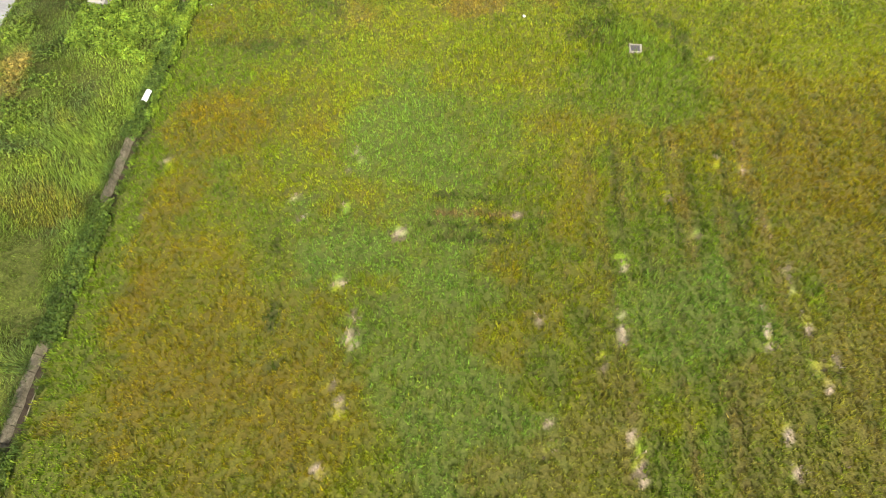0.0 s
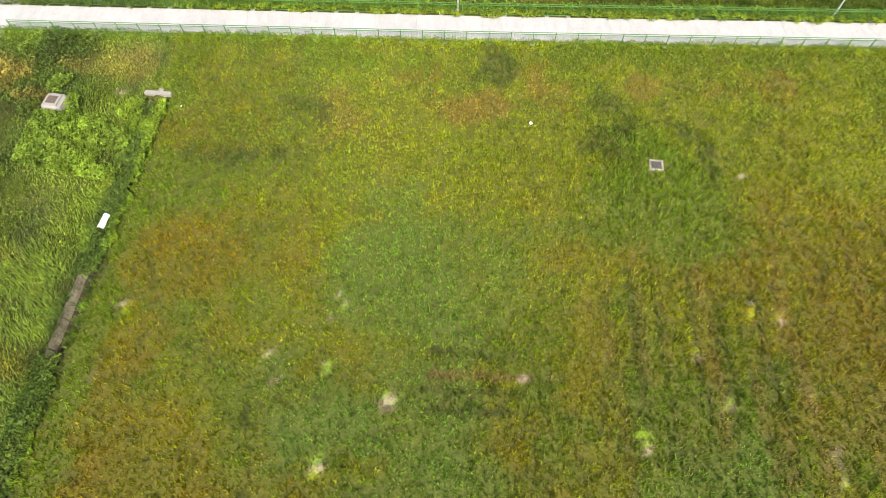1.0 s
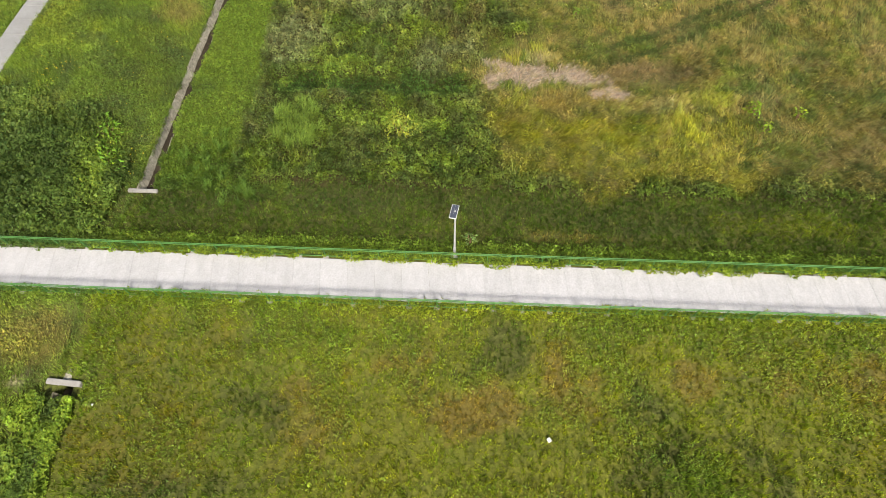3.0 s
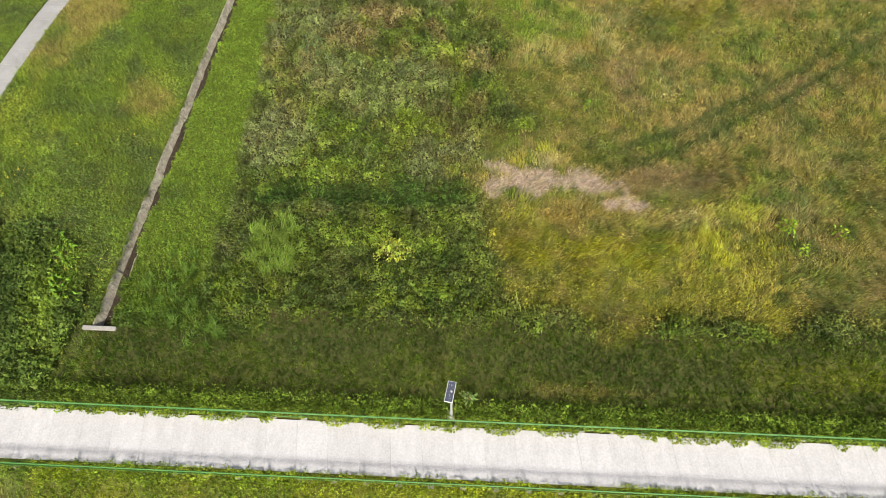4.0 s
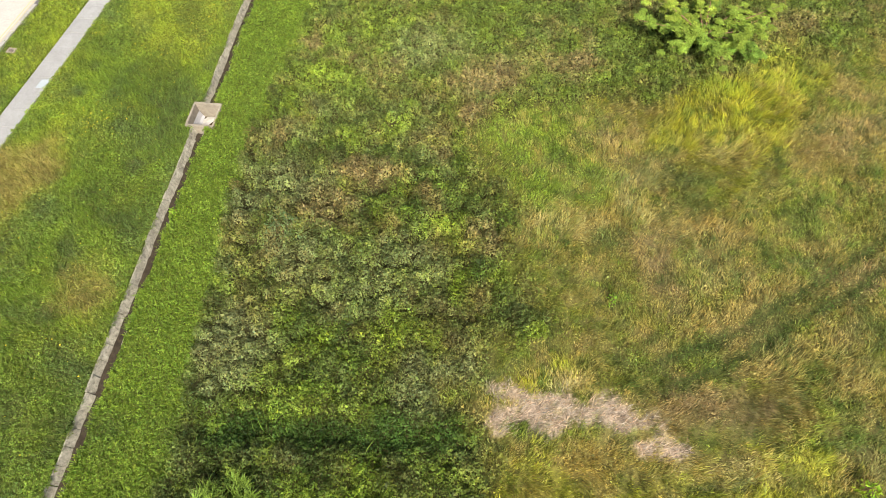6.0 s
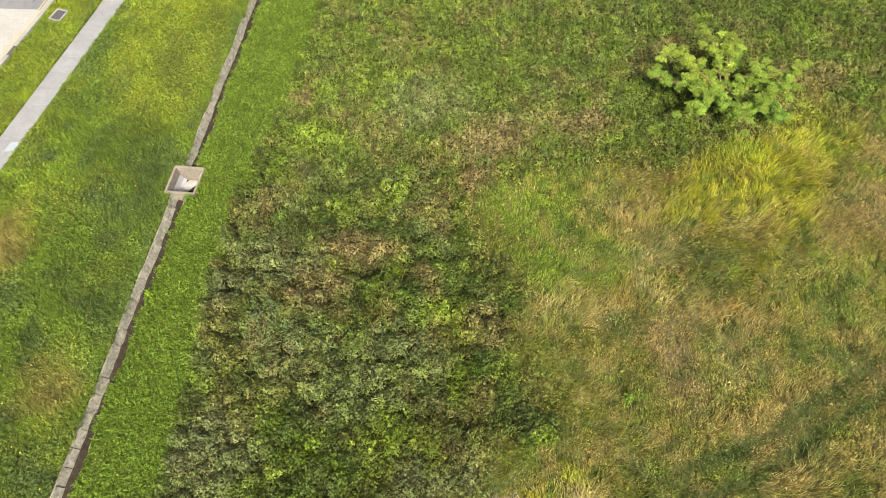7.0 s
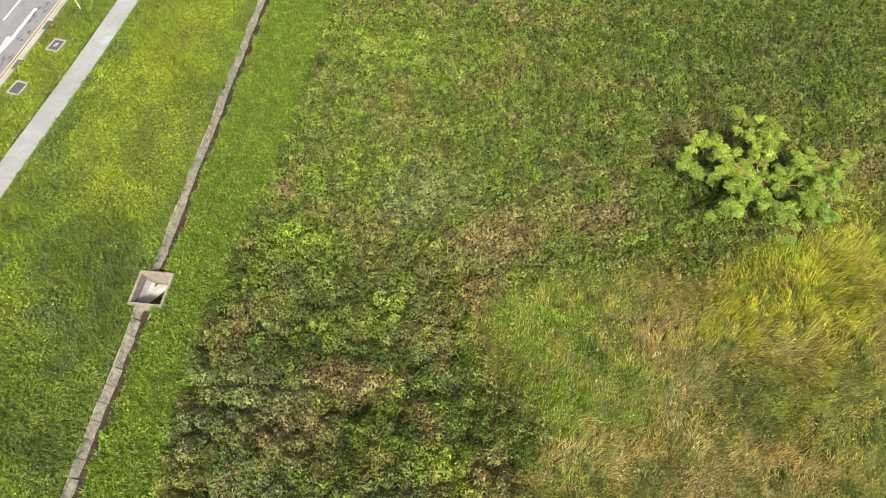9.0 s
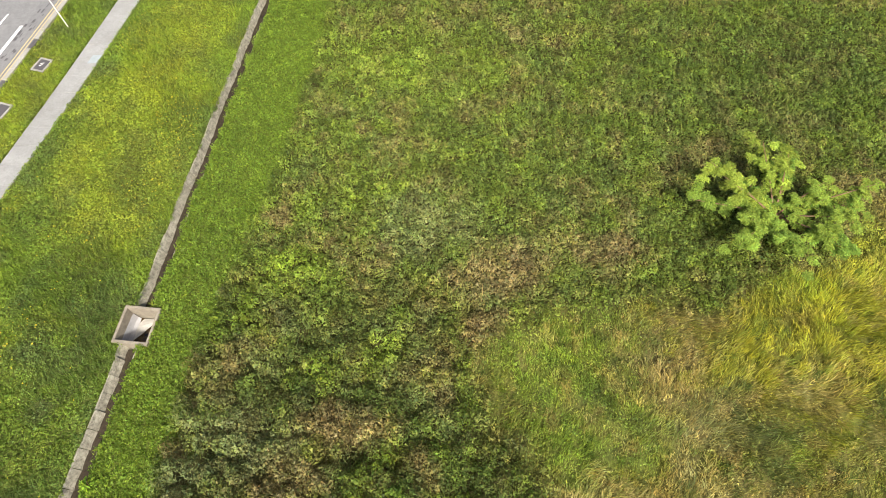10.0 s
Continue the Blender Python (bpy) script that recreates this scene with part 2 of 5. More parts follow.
BANK_NORTH = [
    ("hay", -28.2, 69.8, 2.2, 4.6, -12, 0.7), ("hay", -22.2, 64.6, 1.3, 2.0, 0, 0.5), ("dark", -27.8, 62.8, 2.6, 1.8, 0, 0.65), ("dark", -22.6, 70, 2.4, 3.5, 0, 0.45),
    ("dark", -22.5, 58, 2.2, 4, 0, 0.4), ("lime", -24, 88, 4.5, 9, 0, 0.28), ("lime", -22, 100, 4, 6, 0, 0.30), ("dark", -26.3, 83, 2, 1.5, 0, 0.5),
    ("dark", -21.5, 86, 1.8, 1.8, 0, 0.35), ("dark", -23, 79.5, 2.4, 2.2, 0, 0.4), ("lime", -31.5, 90, 2.5, 16, 8, 0.25), ("lime", -26.5, 74.5, 2.5, 1.8, 0, 0.10),
    ("lime", -30, 62, 1.5, 4, 0, 0.15), ("dark", -20.8, 92, 1.2, 2, 0, 0.35),
]
CORNER = [
    ("dark", -27.5, 48.2, 5.8, 5.2, 0, 0.95), ("dark", -24.0, 49.0, 3.5, 4, 0, 0.7), ("bright", -22.8, 50.5, 1.0, 3, 0, 0.5), ("forest", -29.5, 53, 2, 3, 0, 0.5),
]
LAWN = [
    ("dark", -8, 48, 7, 1.3, 0, 0.65), ("dark", 4, 47.6, 5, 1.1, 0, 0.5), ("dark", 14, 47.2, 5, 0.9, 8, 0.6), ("dark", -12, 57, 7, 1.3, 0, 0.7), ("yellowgreen", 18, 47, 5, 1.0, 0, 0.35),
    ("dark", -17, 47.5, 3, 1.8, 0, 0.5), ("tan", 6, 45.6, 2.5, 0.35, 0, 0.4), ("forest", -15.4, 76, 1.0, 22, 4, 0.12),
]
THICKET = [
    ("deep", -7, 57.3, 8.8, 1.0, 0, 0.95),
    ("grey", -12.5, 71.5, 3, 2.5, 0, 0.55), ("grey", -7, 66, 4, 3, 0, 0.4), ("brown", -9.5, 70, 2.5, 1.2, 0, 0.5), ("brown", -7, 73, 2, 1, 0, 0.45),
    ("bright", -11, 81, 2.6, 1.6, 0, 0.42), ("bright", -6, 76.7, 1.2, 0.9, 0, 0.6), ("bright", -2.5, 69, 1.4, 0.8, 0, 0.5), ("bright", -8.5, 58.7, 3, 0.8, 0, 0.45),
    ("bright", -6, 54, 3.5, 0.7, 0, 0.4), ("grey", -13, 61.5, 2, 3, 0, 0.5), ("brown", 0.5, 68.5, 1.3, 1.3, 0, 0.4), ("grey", -2, 60, 2, 1.5, 0, 0.5),
]
NORTH = [
    ("brown", 0, 81.5, 3.5, 1.4, 10, 0.55), ("brown", 6, 83.5, 2.5, 1, 0, 0.5), ("brown", -0.6, 78, 1.3, 1.4, 0, 0.5), ("brown", 12, 90, 2.5, 1.2, 20, 0.35),
    ("brown", 21, 88, 2.5, 1.2, 0, 0.45), ("brown", 19, 93, 3, 1, 0, 0.35), ("bright", -8, 97, 5, 3.5, 0, 0.4), ("bright", 11, 98.5, 1.3, 0.5, 20, 0.5),
    ("dark", 8, 93, 4, 5, 0, 0.15), ("brown", -12.5, 84.3, 1, 0.7, 0, 0.6), ("grey", -3, 84, 3.5, 2, 0, 0.4), ("dark", 18, 98, 7, 5, 0, 0.35),
]
MEADOW_NORTH = [
    ("green", 2.9, 76.5, 4.2, 4.4, 0, 0.75), ("green", 5.0, 72.8, 3.6, 2.4, 0, 0.6), ("forest", 5.2, 74.6, 2.4, 1.4, 10, 0.35), ("bright", 3.7, 77.9, 2.3, 2.1, 0, 0.35), ("brown", 8.5, 77.0, 2.7, 2.0, 10, 0.5), ("hay", 7.7, 75.8, 1.9, 1.0, 10, 0.4), ("blade", 13.8, 77.6, 4.6, 3.3, 0, 0.8),
    ("lime", 17.5, 77.6, 2.6, 2.4, -10, 0.55), ("blade", 18.4, 81.5, 3.2, 3.4, 0, 0.8), ("lime", 20.5, 84.2, 2.6, 2.4, 20, 0.6), ("bright", 15.5, 81.4, 2.2, 1.2, 0, 0.5), ("straw", 14.4, 75.6, 2.2, 1.1, 35, 0.39), ("hay", 16.1, 75.2, 1.8, 0.9, 20, 0.5), ("grey", 9.8, 73.8, 4.4, 1.0, 5, 0.4), ("straw", 5.2, 70.4, 2.6, 1.1, 0, 0.39),
    ("straw", 9.3, 71.1, 1.2, 1.1, 30, 0.36), ("tan", 7.4, 70.9, 1.4, 0.7, 0, 0.4),
]
MEADOW_MIDDLE = [
    ("forest", 12.4, 72.0, 0.9, 0.9, 0, 0.65), ("tan", 13.0, 70.7, 0.9, 0.6, 25, 0.85), ("brown", 9.8, 68.6, 2.1, 2.0, 0, 0.6), ("straw", 13.0, 66.9, 1.4, 1.0, 40, 0.45), ("forest", 12.6, 68.2, 1.5, 0.9, 0, 0.55),
    ("brown", 10.5, 66.0, 1.5, 1.6, 0, 0.5), ("hay", 14.7, 65.3, 2.4, 0.8, 25, 0.65), ("bright", 1.4, 66.7, 0.9, 0.9, 0, 0.8), ("bright", 6.3, 66.0, 0.4, 0.4, 0, 0.8), ("hay", 4.6, 65.2, 2.3, 0.8, 5, 0.4),
    ("green", 3.7, 66.6, 2.0, 2.4, 0, 0.35), ("brown", 22.6, 76.7, 2.6, 2.6, 10, 0.5),
]
MEADOW_SCAR = [
    ("brown", 25.7, 78.1, 1.7, 1.9, 0, 0.4), ("green", 19.0, 71.5, 3.3, 2.7, 0, 0.4), ("brown", 22.2, 67.5, 2.5, 1.0, 22, 0.7), ("hay", 23.7, 69.6, 1.4, 0.8, 25, 0.4), ("straw", 4.6, 60.6, 1.3, 0.6, 15, 0.68),
    ("blade", 2.3, 59.9, 1.4, 1.0, 20, 0.7), ("lime", 4.8, 61.3, 0.9, 0.5, -30, 0.6), ("brown", 11.9, 59.6, 2.7, 1.0, 4, 0.75), ("tan", 5.3, 56.6, 1.8, 1.1, 0, 0.6), ("tan", 8.9, 57.1, 2.0, 0.8, -8, 0.5),
    ("straw", 12.8, 56.7, 3.7, 0.6, 5, 0.63), ("grey", 11.8, 55.9, 1.7, 0.3, 0, 0.65),
]
MEADOW_SOUTH = [
    ("lime", 15.2, 57.2, 2.1, 1.0, 15, 0.65), ("lime", 13.5, 54.5, 3.7, 1.4, -5, 0.75), ("tan", 11.8, 54.9, 1.9, 0.3, -6, 0.55), ("bright", 10.3, 53.6, 1.1, 1.1, 0, 0.5), ("blade", 2.5, 54.6, 1.7, 1.9, 0, 0.75),
    ("blade", 6.6, 53.9, 3.2, 1.3, 0, 0.85), ("forest", 1.8, 52.5, 1.9, 0.9, 0, 0.5), ("forest", 19.4, 56.5, 1.5, 3.3, 0, 0.5), ("hay", 16.6, 62.4, 3.1, 0.8, 20, 0.6), ("hay", 18.4, 61.1, 2.1, 0.6, 15, 0.5),
    ("straw", 15.6, 63.0, 1.2, 0.4, 25, 0.29), ("green", 18.1, 59.1, 2.0, 1.3, 0, 0.35), ("deep", 7.8, 60.5, 0.7, 0.3, 0, 0.6),
]
MEADOW = MEADOW_NORTH + MEADOW_MIDDLE + MEADOW_SCAR + MEADOW_SOUTH
# bare earth: x, y, half-lengths
BARE = [
    (-6.7, 13.5, 0.35, 0.6), (-5.6, 10.4, 0.3, 0.9), (-5.75, 6.8, 0.15, 1.2), (-6.5, 3.5, 0.4, 0.3), (-6.3, 21.7, 0.35, 0.35), (-6.9, 18.2, 0.3, 0.45),
    (-10, 18.7, 0.3, 0.3), (-9.4, 17.4, 0.25, 0.4), (-18.4, 21.1, 0.25, 0.5), (-18.7, 17.4, 0.18, 0.8), (-3.7, 16.5, 0.6, 0.35), (3.2, 17.8, 0.3, 0.25),
    (9.1, 14.9, 0.3, 0.5), (8.8, 12.0, 0.25, 0.6), (8.8, 10.7, 0.3, 0.5), (4.5, 6.1, 0.22, 0.6), (4.65, 5.0, 0.15, 0.5), (8.5, 5.5, 0.35, 0.4),
    (-6.8, 22.4, 0.2, 0.3), (-7.0, 20.9, 0.22, 0.25), (-8.0, 7.2, 0.22, 0.25), (-6.4, 7.4, 0.15, 0.5), (4.3, 11.5, 0.15, 0.6), (7.6, 9.2, 0.15, 1.0),
]
BARE_EAST = [
    (8.75, 4.2, 0.22, 1.4), (13.5, 17.0, 0.45, 0.35), (17.1, 21.6, 0.22, 0.7), (16.9, 23.8, 0.25, 0.25), (16.1, 12.8, 0.35, 0.35), (18.1, 13.6, 0.2, 0.9),
    (18.3, 11.7, 0.16, 0.8), (18.6, 8.4, 0.25, 0.6), (18.4, 9.4, 0.4, 0.25), (18.0, 14.8, 0.3, 0.3), (17.5, 17.6, 0.15, 0.8), (16.1, 5.9, 0.25, 0.4),
    (18.4, 4.4, 0.3, 0.6), (16.1, 4.2, 0.3, 0.5), (16.9, 31.2, 0.35, 0.35), (12.2, 19.7, 0.15, 0.5), (15.7, 22.3, 0.18, 0.5), (16.2, 11.0, 0.15, 0.7),
    (-22.8, 35.9, 0.45, 0.25), (-19.1, 35.1, 0.2, 0.15), (8.5, 1.8, 0.25, 0.8), (19.5, 9.6, 0.2, 0.5),
]
SCAR = [(2.9, 58.6, 2.3, 0.85), (6.2, 58.9, 2.5, 0.6), (3.0, 59.5, 1.5, 0.6), (9.2, 57.4, 1.6, 0.45)]


def blot(x, y, px, py, rx, ry, turn=0.0, rag=0.6, inner=0.45, outer=1.35):
    """1 inside an ellipse with a ragged rim, falling to 0 outside it."""
    c, s = math.cos(radians(turn)), math.sin(radians(turn))
    out, r = np.zeros(len(x)), 1.8 * max(rx, ry)
    near = np.flatnonzero((np.abs(x - px) < r) & (np.abs(y - py) < r))
    x, y = x[near], y[near]
    dx, dy = x - px, y - py
    d = np.sqrt(((dx * c + dy * s) / rx) ** 2 + ((dy * c - dx * s) / ry) ** 2)
    out[near] = smooth(outer, inner, d + rag * fbm(x, y, 1.1 * min(rx, ry) + 0.25, 3, 11))
    return out


def bareness(x, y):
    b = np.zeros_like(x)
    for k, (px, py, rx, ry) in enumerate(SCAR + BARE + BARE_EAST):
        f, g = (1.0, 1.0) if k < len(SCAR) else (0.62, 0.85)
        b = np.maximum(b, blot(x, y, px, py, rx * f, ry * g, 0, 1.0, 0.7, 1.2))
    return b


def pigments(x, y):
    """The colour of what grows at each place, before each plant's own variation."""
    u = x - drain_x(y)
    n = lambda size, seed: fbm(x, y, size, 3, seed)[:, None]
    pig = {k: np.array(v) for k, v in PIG.items()}
    c = np.repeat(pig["yellowgreen"][None], len(x), 0)

    dice = np.random.default_rng(3)

    def over(col, key, w, speck=0.38):
        """Mix in a pigment, partly plant by plant."""
        w = np.clip(w, 0, 1)
        w = w[:, None] if w.ndim == 1 else w
        w = (1 - speck) * w + speck * (dice.random(w.shape) < w)
        return col * (1 - w) + pig[key] * w

    # the mown field
    c = over(c, "orange", 0.18 + 0.6 * n(3.5, 1))
    c = over(c, "green", 0.5 + 1.2 * n(2.2, 2))
    c = over(c, "forest", 0.04 + 0.35 * n(0.7, 28))
    rows = fbm(x * 2.2, y * 0.14, 1.0, 2, 5)[:, None]
    c = over(c, "olive", 0.05 + 0.4 * rows)
    c = over(c, "green", 0.5 * smooth(27, 33, y))
    c = over(c, "lime", 0.42 * smooth(17, 25, y) * smooth(-16, -4, x))
    thin = fbm(x * 3.4, y * 0.10, 1.0, 2, 6)[:, None]
    c = over(c, "brown", (smooth(2, 13, x) * smooth(32, 26, y))[:, None] * np.clip(1.3 * rows - 0.1, 0, 0.6))
    c = over(c, "dark", (smooth(0, 12, x) * smooth(31, 24, y))[:, None] * np.clip(1.5 * thin - 0.25, 0, 0.7))
    for p in FIELD_EAST + FIELD_WEST + FIELD_BAND + RIDGES:
        c = over(c, p[0], 1.3 * p[6] * blot(x, y, *p[1:6], 0.9, 0.5, 1.3))
    c = over(c, "forest", 0.17 * (smooth(31, 35, y) * (fbm(x, y, 0.9, 3, 29) > -0.1))[:, None])
    c = over(c, "forest", 0.02 + 0.3 * n(0.5, 38), 0.6)
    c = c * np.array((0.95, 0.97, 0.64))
    # the bank along the road, south and north of the path
    b = over(np.repeat(pig["clover"][None], len(x), 0), "bright", 0.20 + 0.65 * n(2.2, 3), 0.25)
    b = over(b, "forest", 0.26 + 0.9 * n(1.3, 4), 0.25)
    b = over(b, "lime", -0.02 + 0.25 * n(1.8, 6), 0.25)
    for p in BANK_SOUTH + BANK_NORTH + CORNER:
        b = over(b, p[0], p[6] * blot(x, y, *p[1:6]), 0.3)
    w = smooth(0.3, -0.5, u)[:, None]
    c = c * (1 - w) + b * w
    # north of the path
    g = over(np.repeat(0.85 * pig["lawn"][None], len(x), 0), "green", 0.26 + 0.35 * n(0.9, 7))
    g = over(g, "olive", 0.2 * n(0.8, 8))
    g = over(g, "green", 0.55 * smooth(50, 53, y))
    g = over(g, "clover", 0.4 * smooth(50, 53, y))
    g = over(g, "green", 0.6 * smooth(45.2, 44.5, y))
    for p in LAWN:
        g = over(g, p[0], p[6] * blot(x, y, *p[1:6]))
    th = thicket_mask(x, y)[:, None]
    t = over(np.repeat(pig["forest"][None], len(x), 0), "green", 0.26 + 0.8 * n(1.0, 9))
    t = over(t, "deep", 0.26 + 0.9 * n(0.8, 10))
    late = smooth(58, 68, y)[:, None]
    t = over(t, "grey", (0.22 + 0.6 * n(2.3, 12)) * (0.45 + 0.55 * late))
    t = over(t, "brown", (0.10 + 0.7 * n(1.3, 13)) * (0.2 + 0.7 * late), 0.2)
    t = over(t, "bright", 0.02 + 0.5 * n(1.2, 14))
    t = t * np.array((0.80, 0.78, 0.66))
    north = smooth(77, 83, y + 1.5 * n(4, 15)[:, 0])[:, None]
    nc = over(np.repeat(pig["clover"][None], len(x), 0), "bright", 0.16 + 0.3 * n(1.8, 16))
    nc = over(nc, "forest", 0.36 + 0.4 * n(1.1, 17))
    nc = over(nc, "brown", 0.08 + 0.35 * n(1.2, 18))
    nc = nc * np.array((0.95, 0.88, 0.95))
    t = t * (1 - north) + nc * north
    for p in THICKET + NORTH:
        t = over(t, p[0], p[6] * blot(x, y, *p[1:6]))
    m = over(np.repeat(pig["moor"][None], len(x), 0), "green", 0.24 + 0.45 * n(2.0, 19))
    m = over(m, "brown", 0.08 + 0.55 * n(2.2, 20))
    m = over(m, "hay", 0.08 + 0.8 * n(1.1, 21))
    m = over(m, "forest", 0.12 + 0.7 * n(1.1, 22))
    m = over(m, "blade", 0.6 * smooth(58, 54, y) * smooth(19, 16, x))
    for p in MEADOW:
        m = over(m, p[0], p[6] * blot(x, y, *p[1:6]))
    m = over(m, "deep", 0.06 + 0.8 * n(0.55, 36), 0.25)
    m = over(m, "hay", -0.04 + 0.7 * n(0.7, 37), 0.25)
    md = meadow_mask(x, y)[:, None]
    g = g * (1 - th) + t * th
    g = g * (1 - md) + m * md
    w = (smooth(43.0, 44.0, y) * smooth(-0.5, 0.3, u))[:, None]
    c = c * (1 - w) + g * w
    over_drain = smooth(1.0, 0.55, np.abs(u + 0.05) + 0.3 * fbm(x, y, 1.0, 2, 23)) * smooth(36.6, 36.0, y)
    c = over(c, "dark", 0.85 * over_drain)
    c = over(c, "bright", 0.7 * over_drain * smooth(29, 32, y) * (fbm(x, y, 1.4, 2, 24) > 0))
    rut = rut_mask(x, y)
    c = over(c, "deep", 0.9 * rut)
    return over(c, "soil", 0.85 * bareness(x, y))


def rut_mask(x, y):
    """Two wheel tracks curving through the meadow."""
    d = x - 8.5
    m = sum(np.exp(-((y - (a + 0.43 * d + 0.010 * d * d + 0.3 * fbm(x, y, 3, 2, 25))) / 0.38) ** 2) for a in (59.8, 61.3))
    return np.clip(m * smooth(7.5, 10.5, x) * smooth(36, 24, x), 0, 1)


def thicket_mask(x, y):
    west = np.interp(y, (48, 56, 76, 82, 90, 120), (-14.4, -15.0, -15.3, -14.4, -13.0, -12.0)) + 0.5 * fbm(x, y, 2.0, 2, 31)
    return smooth(-0.25, 0.25, x - west) * smooth(48.5, 49.3, y + 0.5 * fbm(x, y, 1.6, 2, 32))


def meadow_mask(x, y):
    wob = 3.4 * fbm(x, y, 4.0, 4, 33)
    edge = np.interp(y, (48, 54, 58, 61, 66, 70, 73, 76, 79, 81), (5, 0.8, 0.1, 0.8, 2.4, 2.6, 1.6, 0.6, 2.5, 9.5))
    return smooth(-1.3, 1.3, x - edge + wob) * smooth(82.6, 79.4, y - 0.75 * np.clip(x - 12.5, 0, 7.5) + wob) * smooth(49.0, 50.2, y + 0.4 * wob)


# ---- builders ----
def mesh_of(name, co, tris, mat, pigment=None, quads=None):
    """A mesh from arrays: triangles, and quads if given."""
    me = bpy.data.meshes.new(name)
    co = np.asarray(co, np.float32)
    me.vertices.add(len(co))
    me.vertices.foreach_set("co", co.ravel())
    faces = [np.asarray(f, np.int32) for f in (tris, quads) if f is not None and len(f)]
    me.loops.add(sum(f.size for f in faces))
    me.polygons.add(sum(len(f) for f in faces))
    me.loops.foreach_set("vertex_index", np.concatenate([f.ravel() for f in faces]))
    starts, at = [], 0
    for f in faces:
        starts.append(at + np.arange(len(f), dtype=np.int32) * f.shape[1])
        at += f.size
    me.polygons.foreach_set("loop_start", np.concatenate(starts))
    me.update(calc_edges=True)
    if pigment is not None:
        a = me.color_attributes.new("pigment", "FLOAT_COLOR", "POINT")
        a.data.foreach_set("color", np.c_[pigment, np.ones(len(pigment))].astype(np.float32).ravel())
    me.materials.append(mat)
    return me


def part(name, bm, mat, parent=None, label=""):
    me = bpy.data.meshes.new(name)
    bm.to_mesh(me)
    bm.free()
    me.materials.append(mat)
    ob = new(name, me)
    if parent:
        ob.parent = parent
    return tagged(ob, label) if label else ob


def thing(name, x, y, z, label, category, group="", turn=0.0):
    ob = new(name)
    ob.matrix_basis = pose(x, y, z, 0, 0, turn)
    return tagged(ob, label, category, group)


def box(bm, x0, x1, y0, y1, z0, z1, bevel=0.0):
    m = Matrix.Translation(((x0 + x1) / 2, (y0 + y1) / 2, (z0 + z1) / 2)) @ Matrix.Diagonal((x1 - x0, y1 - y0, z1 - z0, 1))
    r = bmesh.ops.create_cube(bm, size=1, matrix=m)
    if bevel:
        es = list({e for v in r["verts"] for e in v.link_edges})
        bmesh.ops.bevel(bm, geom=es, offset=bevel, segments=2, affect="EDGES")
    return bm


def rod(bm, a, b, r0, r1=None, n=8):
    a, b = Vector(a), Vector(b)
    m = Matrix.Translation((a + b) / 2) @ (b - a).to_track_quat("Z", "Y").to_matrix().to_4x4()
    bmesh.ops.create_cone(bm, cap_ends=True, segments=n, radius1=r0, radius2=r0 if r1 is None else r1, depth=(b - a).length, matrix=m)
    return bm


def slab(corners, top, thick, bevel=0.012, rise=None):
    """A cast slab over four plan corners (counter-clockwise), lying on the land."""
    bm = bmesh.new()
    zs = [float(land(np.float64(x), np.float64(y))) + top for x, y in corners] if rise is None else [rise + top] * 4
    up = [bm.verts.new((x, y, z)) for (x, y), z in zip(corners, zs)]
    low = [bm.verts.new((x, y, z - thick)) for (x, y), z in zip(corners, zs)]
    f = bm.faces.new(up)
    bm.faces.new(low[::-1])
    for i in range(4):
        j = (i + 1) % 4
        bm.faces.new((up[j], up[i], low[i], low[j]))
    if bevel:
        bmesh.ops.bevel(bm, geom=list(f.edges), offset=bevel, segments=1, affect="EDGES")
    return bm


rng = np.random.default_rng(7)
# pigments and bareness, worked out once on a fine lattice and looked up from there
CELL, LX, LY = 0.14, -40.0, -6.0
_ux, _uy = np.meshgrid(LX + CELL * np.arange(560), LY + CELL * np.arange(880))
_ux, _uy = _ux.ravel(), _uy.ravel()
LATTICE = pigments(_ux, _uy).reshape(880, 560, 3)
LATTICE_BARE = bareness(_ux, _uy).reshape(880, 560)


def cell_of(x, y):
    jx, jy = rng.normal(0, 0.75, len(x)), rng.normal(0, 0.75, len(x))
    return np.clip(np.rint((y - LY) / CELL + jy), 0, 879).astype(int), np.clip(np.rint((x - LX) / CELL + jx), 0, 559).astype(int)


def pigment_at(x, y):
    return LATTICE[cell_of(x, y)]


def bare_at(x, y):
    return LATTICE_BARE[cell_of(x, y)]


# ---- the ground ----
PIT_Y, PIT_HALF = 77.6, 0.86


def spread(core, reach):
    """Core coordinates, carried on outwards in growing steps."""
    lo, hi, step = [core[0]], [core[-1]], 0.8
    while hi[-1] < reach:
        step *= 1.35
        lo.append(lo[-1] - step)
        hi.append(hi[-1] + step)
    return np.array(lo[:0:-1] + list(core) + hi[1:])


us = np.unique(np.round(np.r_[np.arange(-18, 56, 0.36), -0.46, -0.44, 0.42, 0.44, -0.93, -0.91, 0.91, 0.93], 3))
us = us[~((us > -0.43) & (us < 0.41)) | np.isin(us, (0.0,))]
ys = np.unique(np.round(np.r_[np.arange(-8, 116, 0.36), 36.10, 36.12, 47.78, 47.80, PIT_Y - 0.96, PIT_Y - 0.94, PIT_Y + 0.94, PIT_Y + 0.96], 3))
us, ys = spread(us, 1500), spread(ys, 1500)
U, Y = np.meshgrid(us, ys)
X = U + drain_x(Y)
Z = land(X, Y) - 0.015 + 0.015 * fbm(X, Y, 1.2, 3, 41) * ((Y < 40.3) | (Y > 44.2))
trench = (U > -0.45) & (U < 0.43) & ((Y < 36.11) | (Y > 47.79)) & (Y > -8) & (Y < 116)
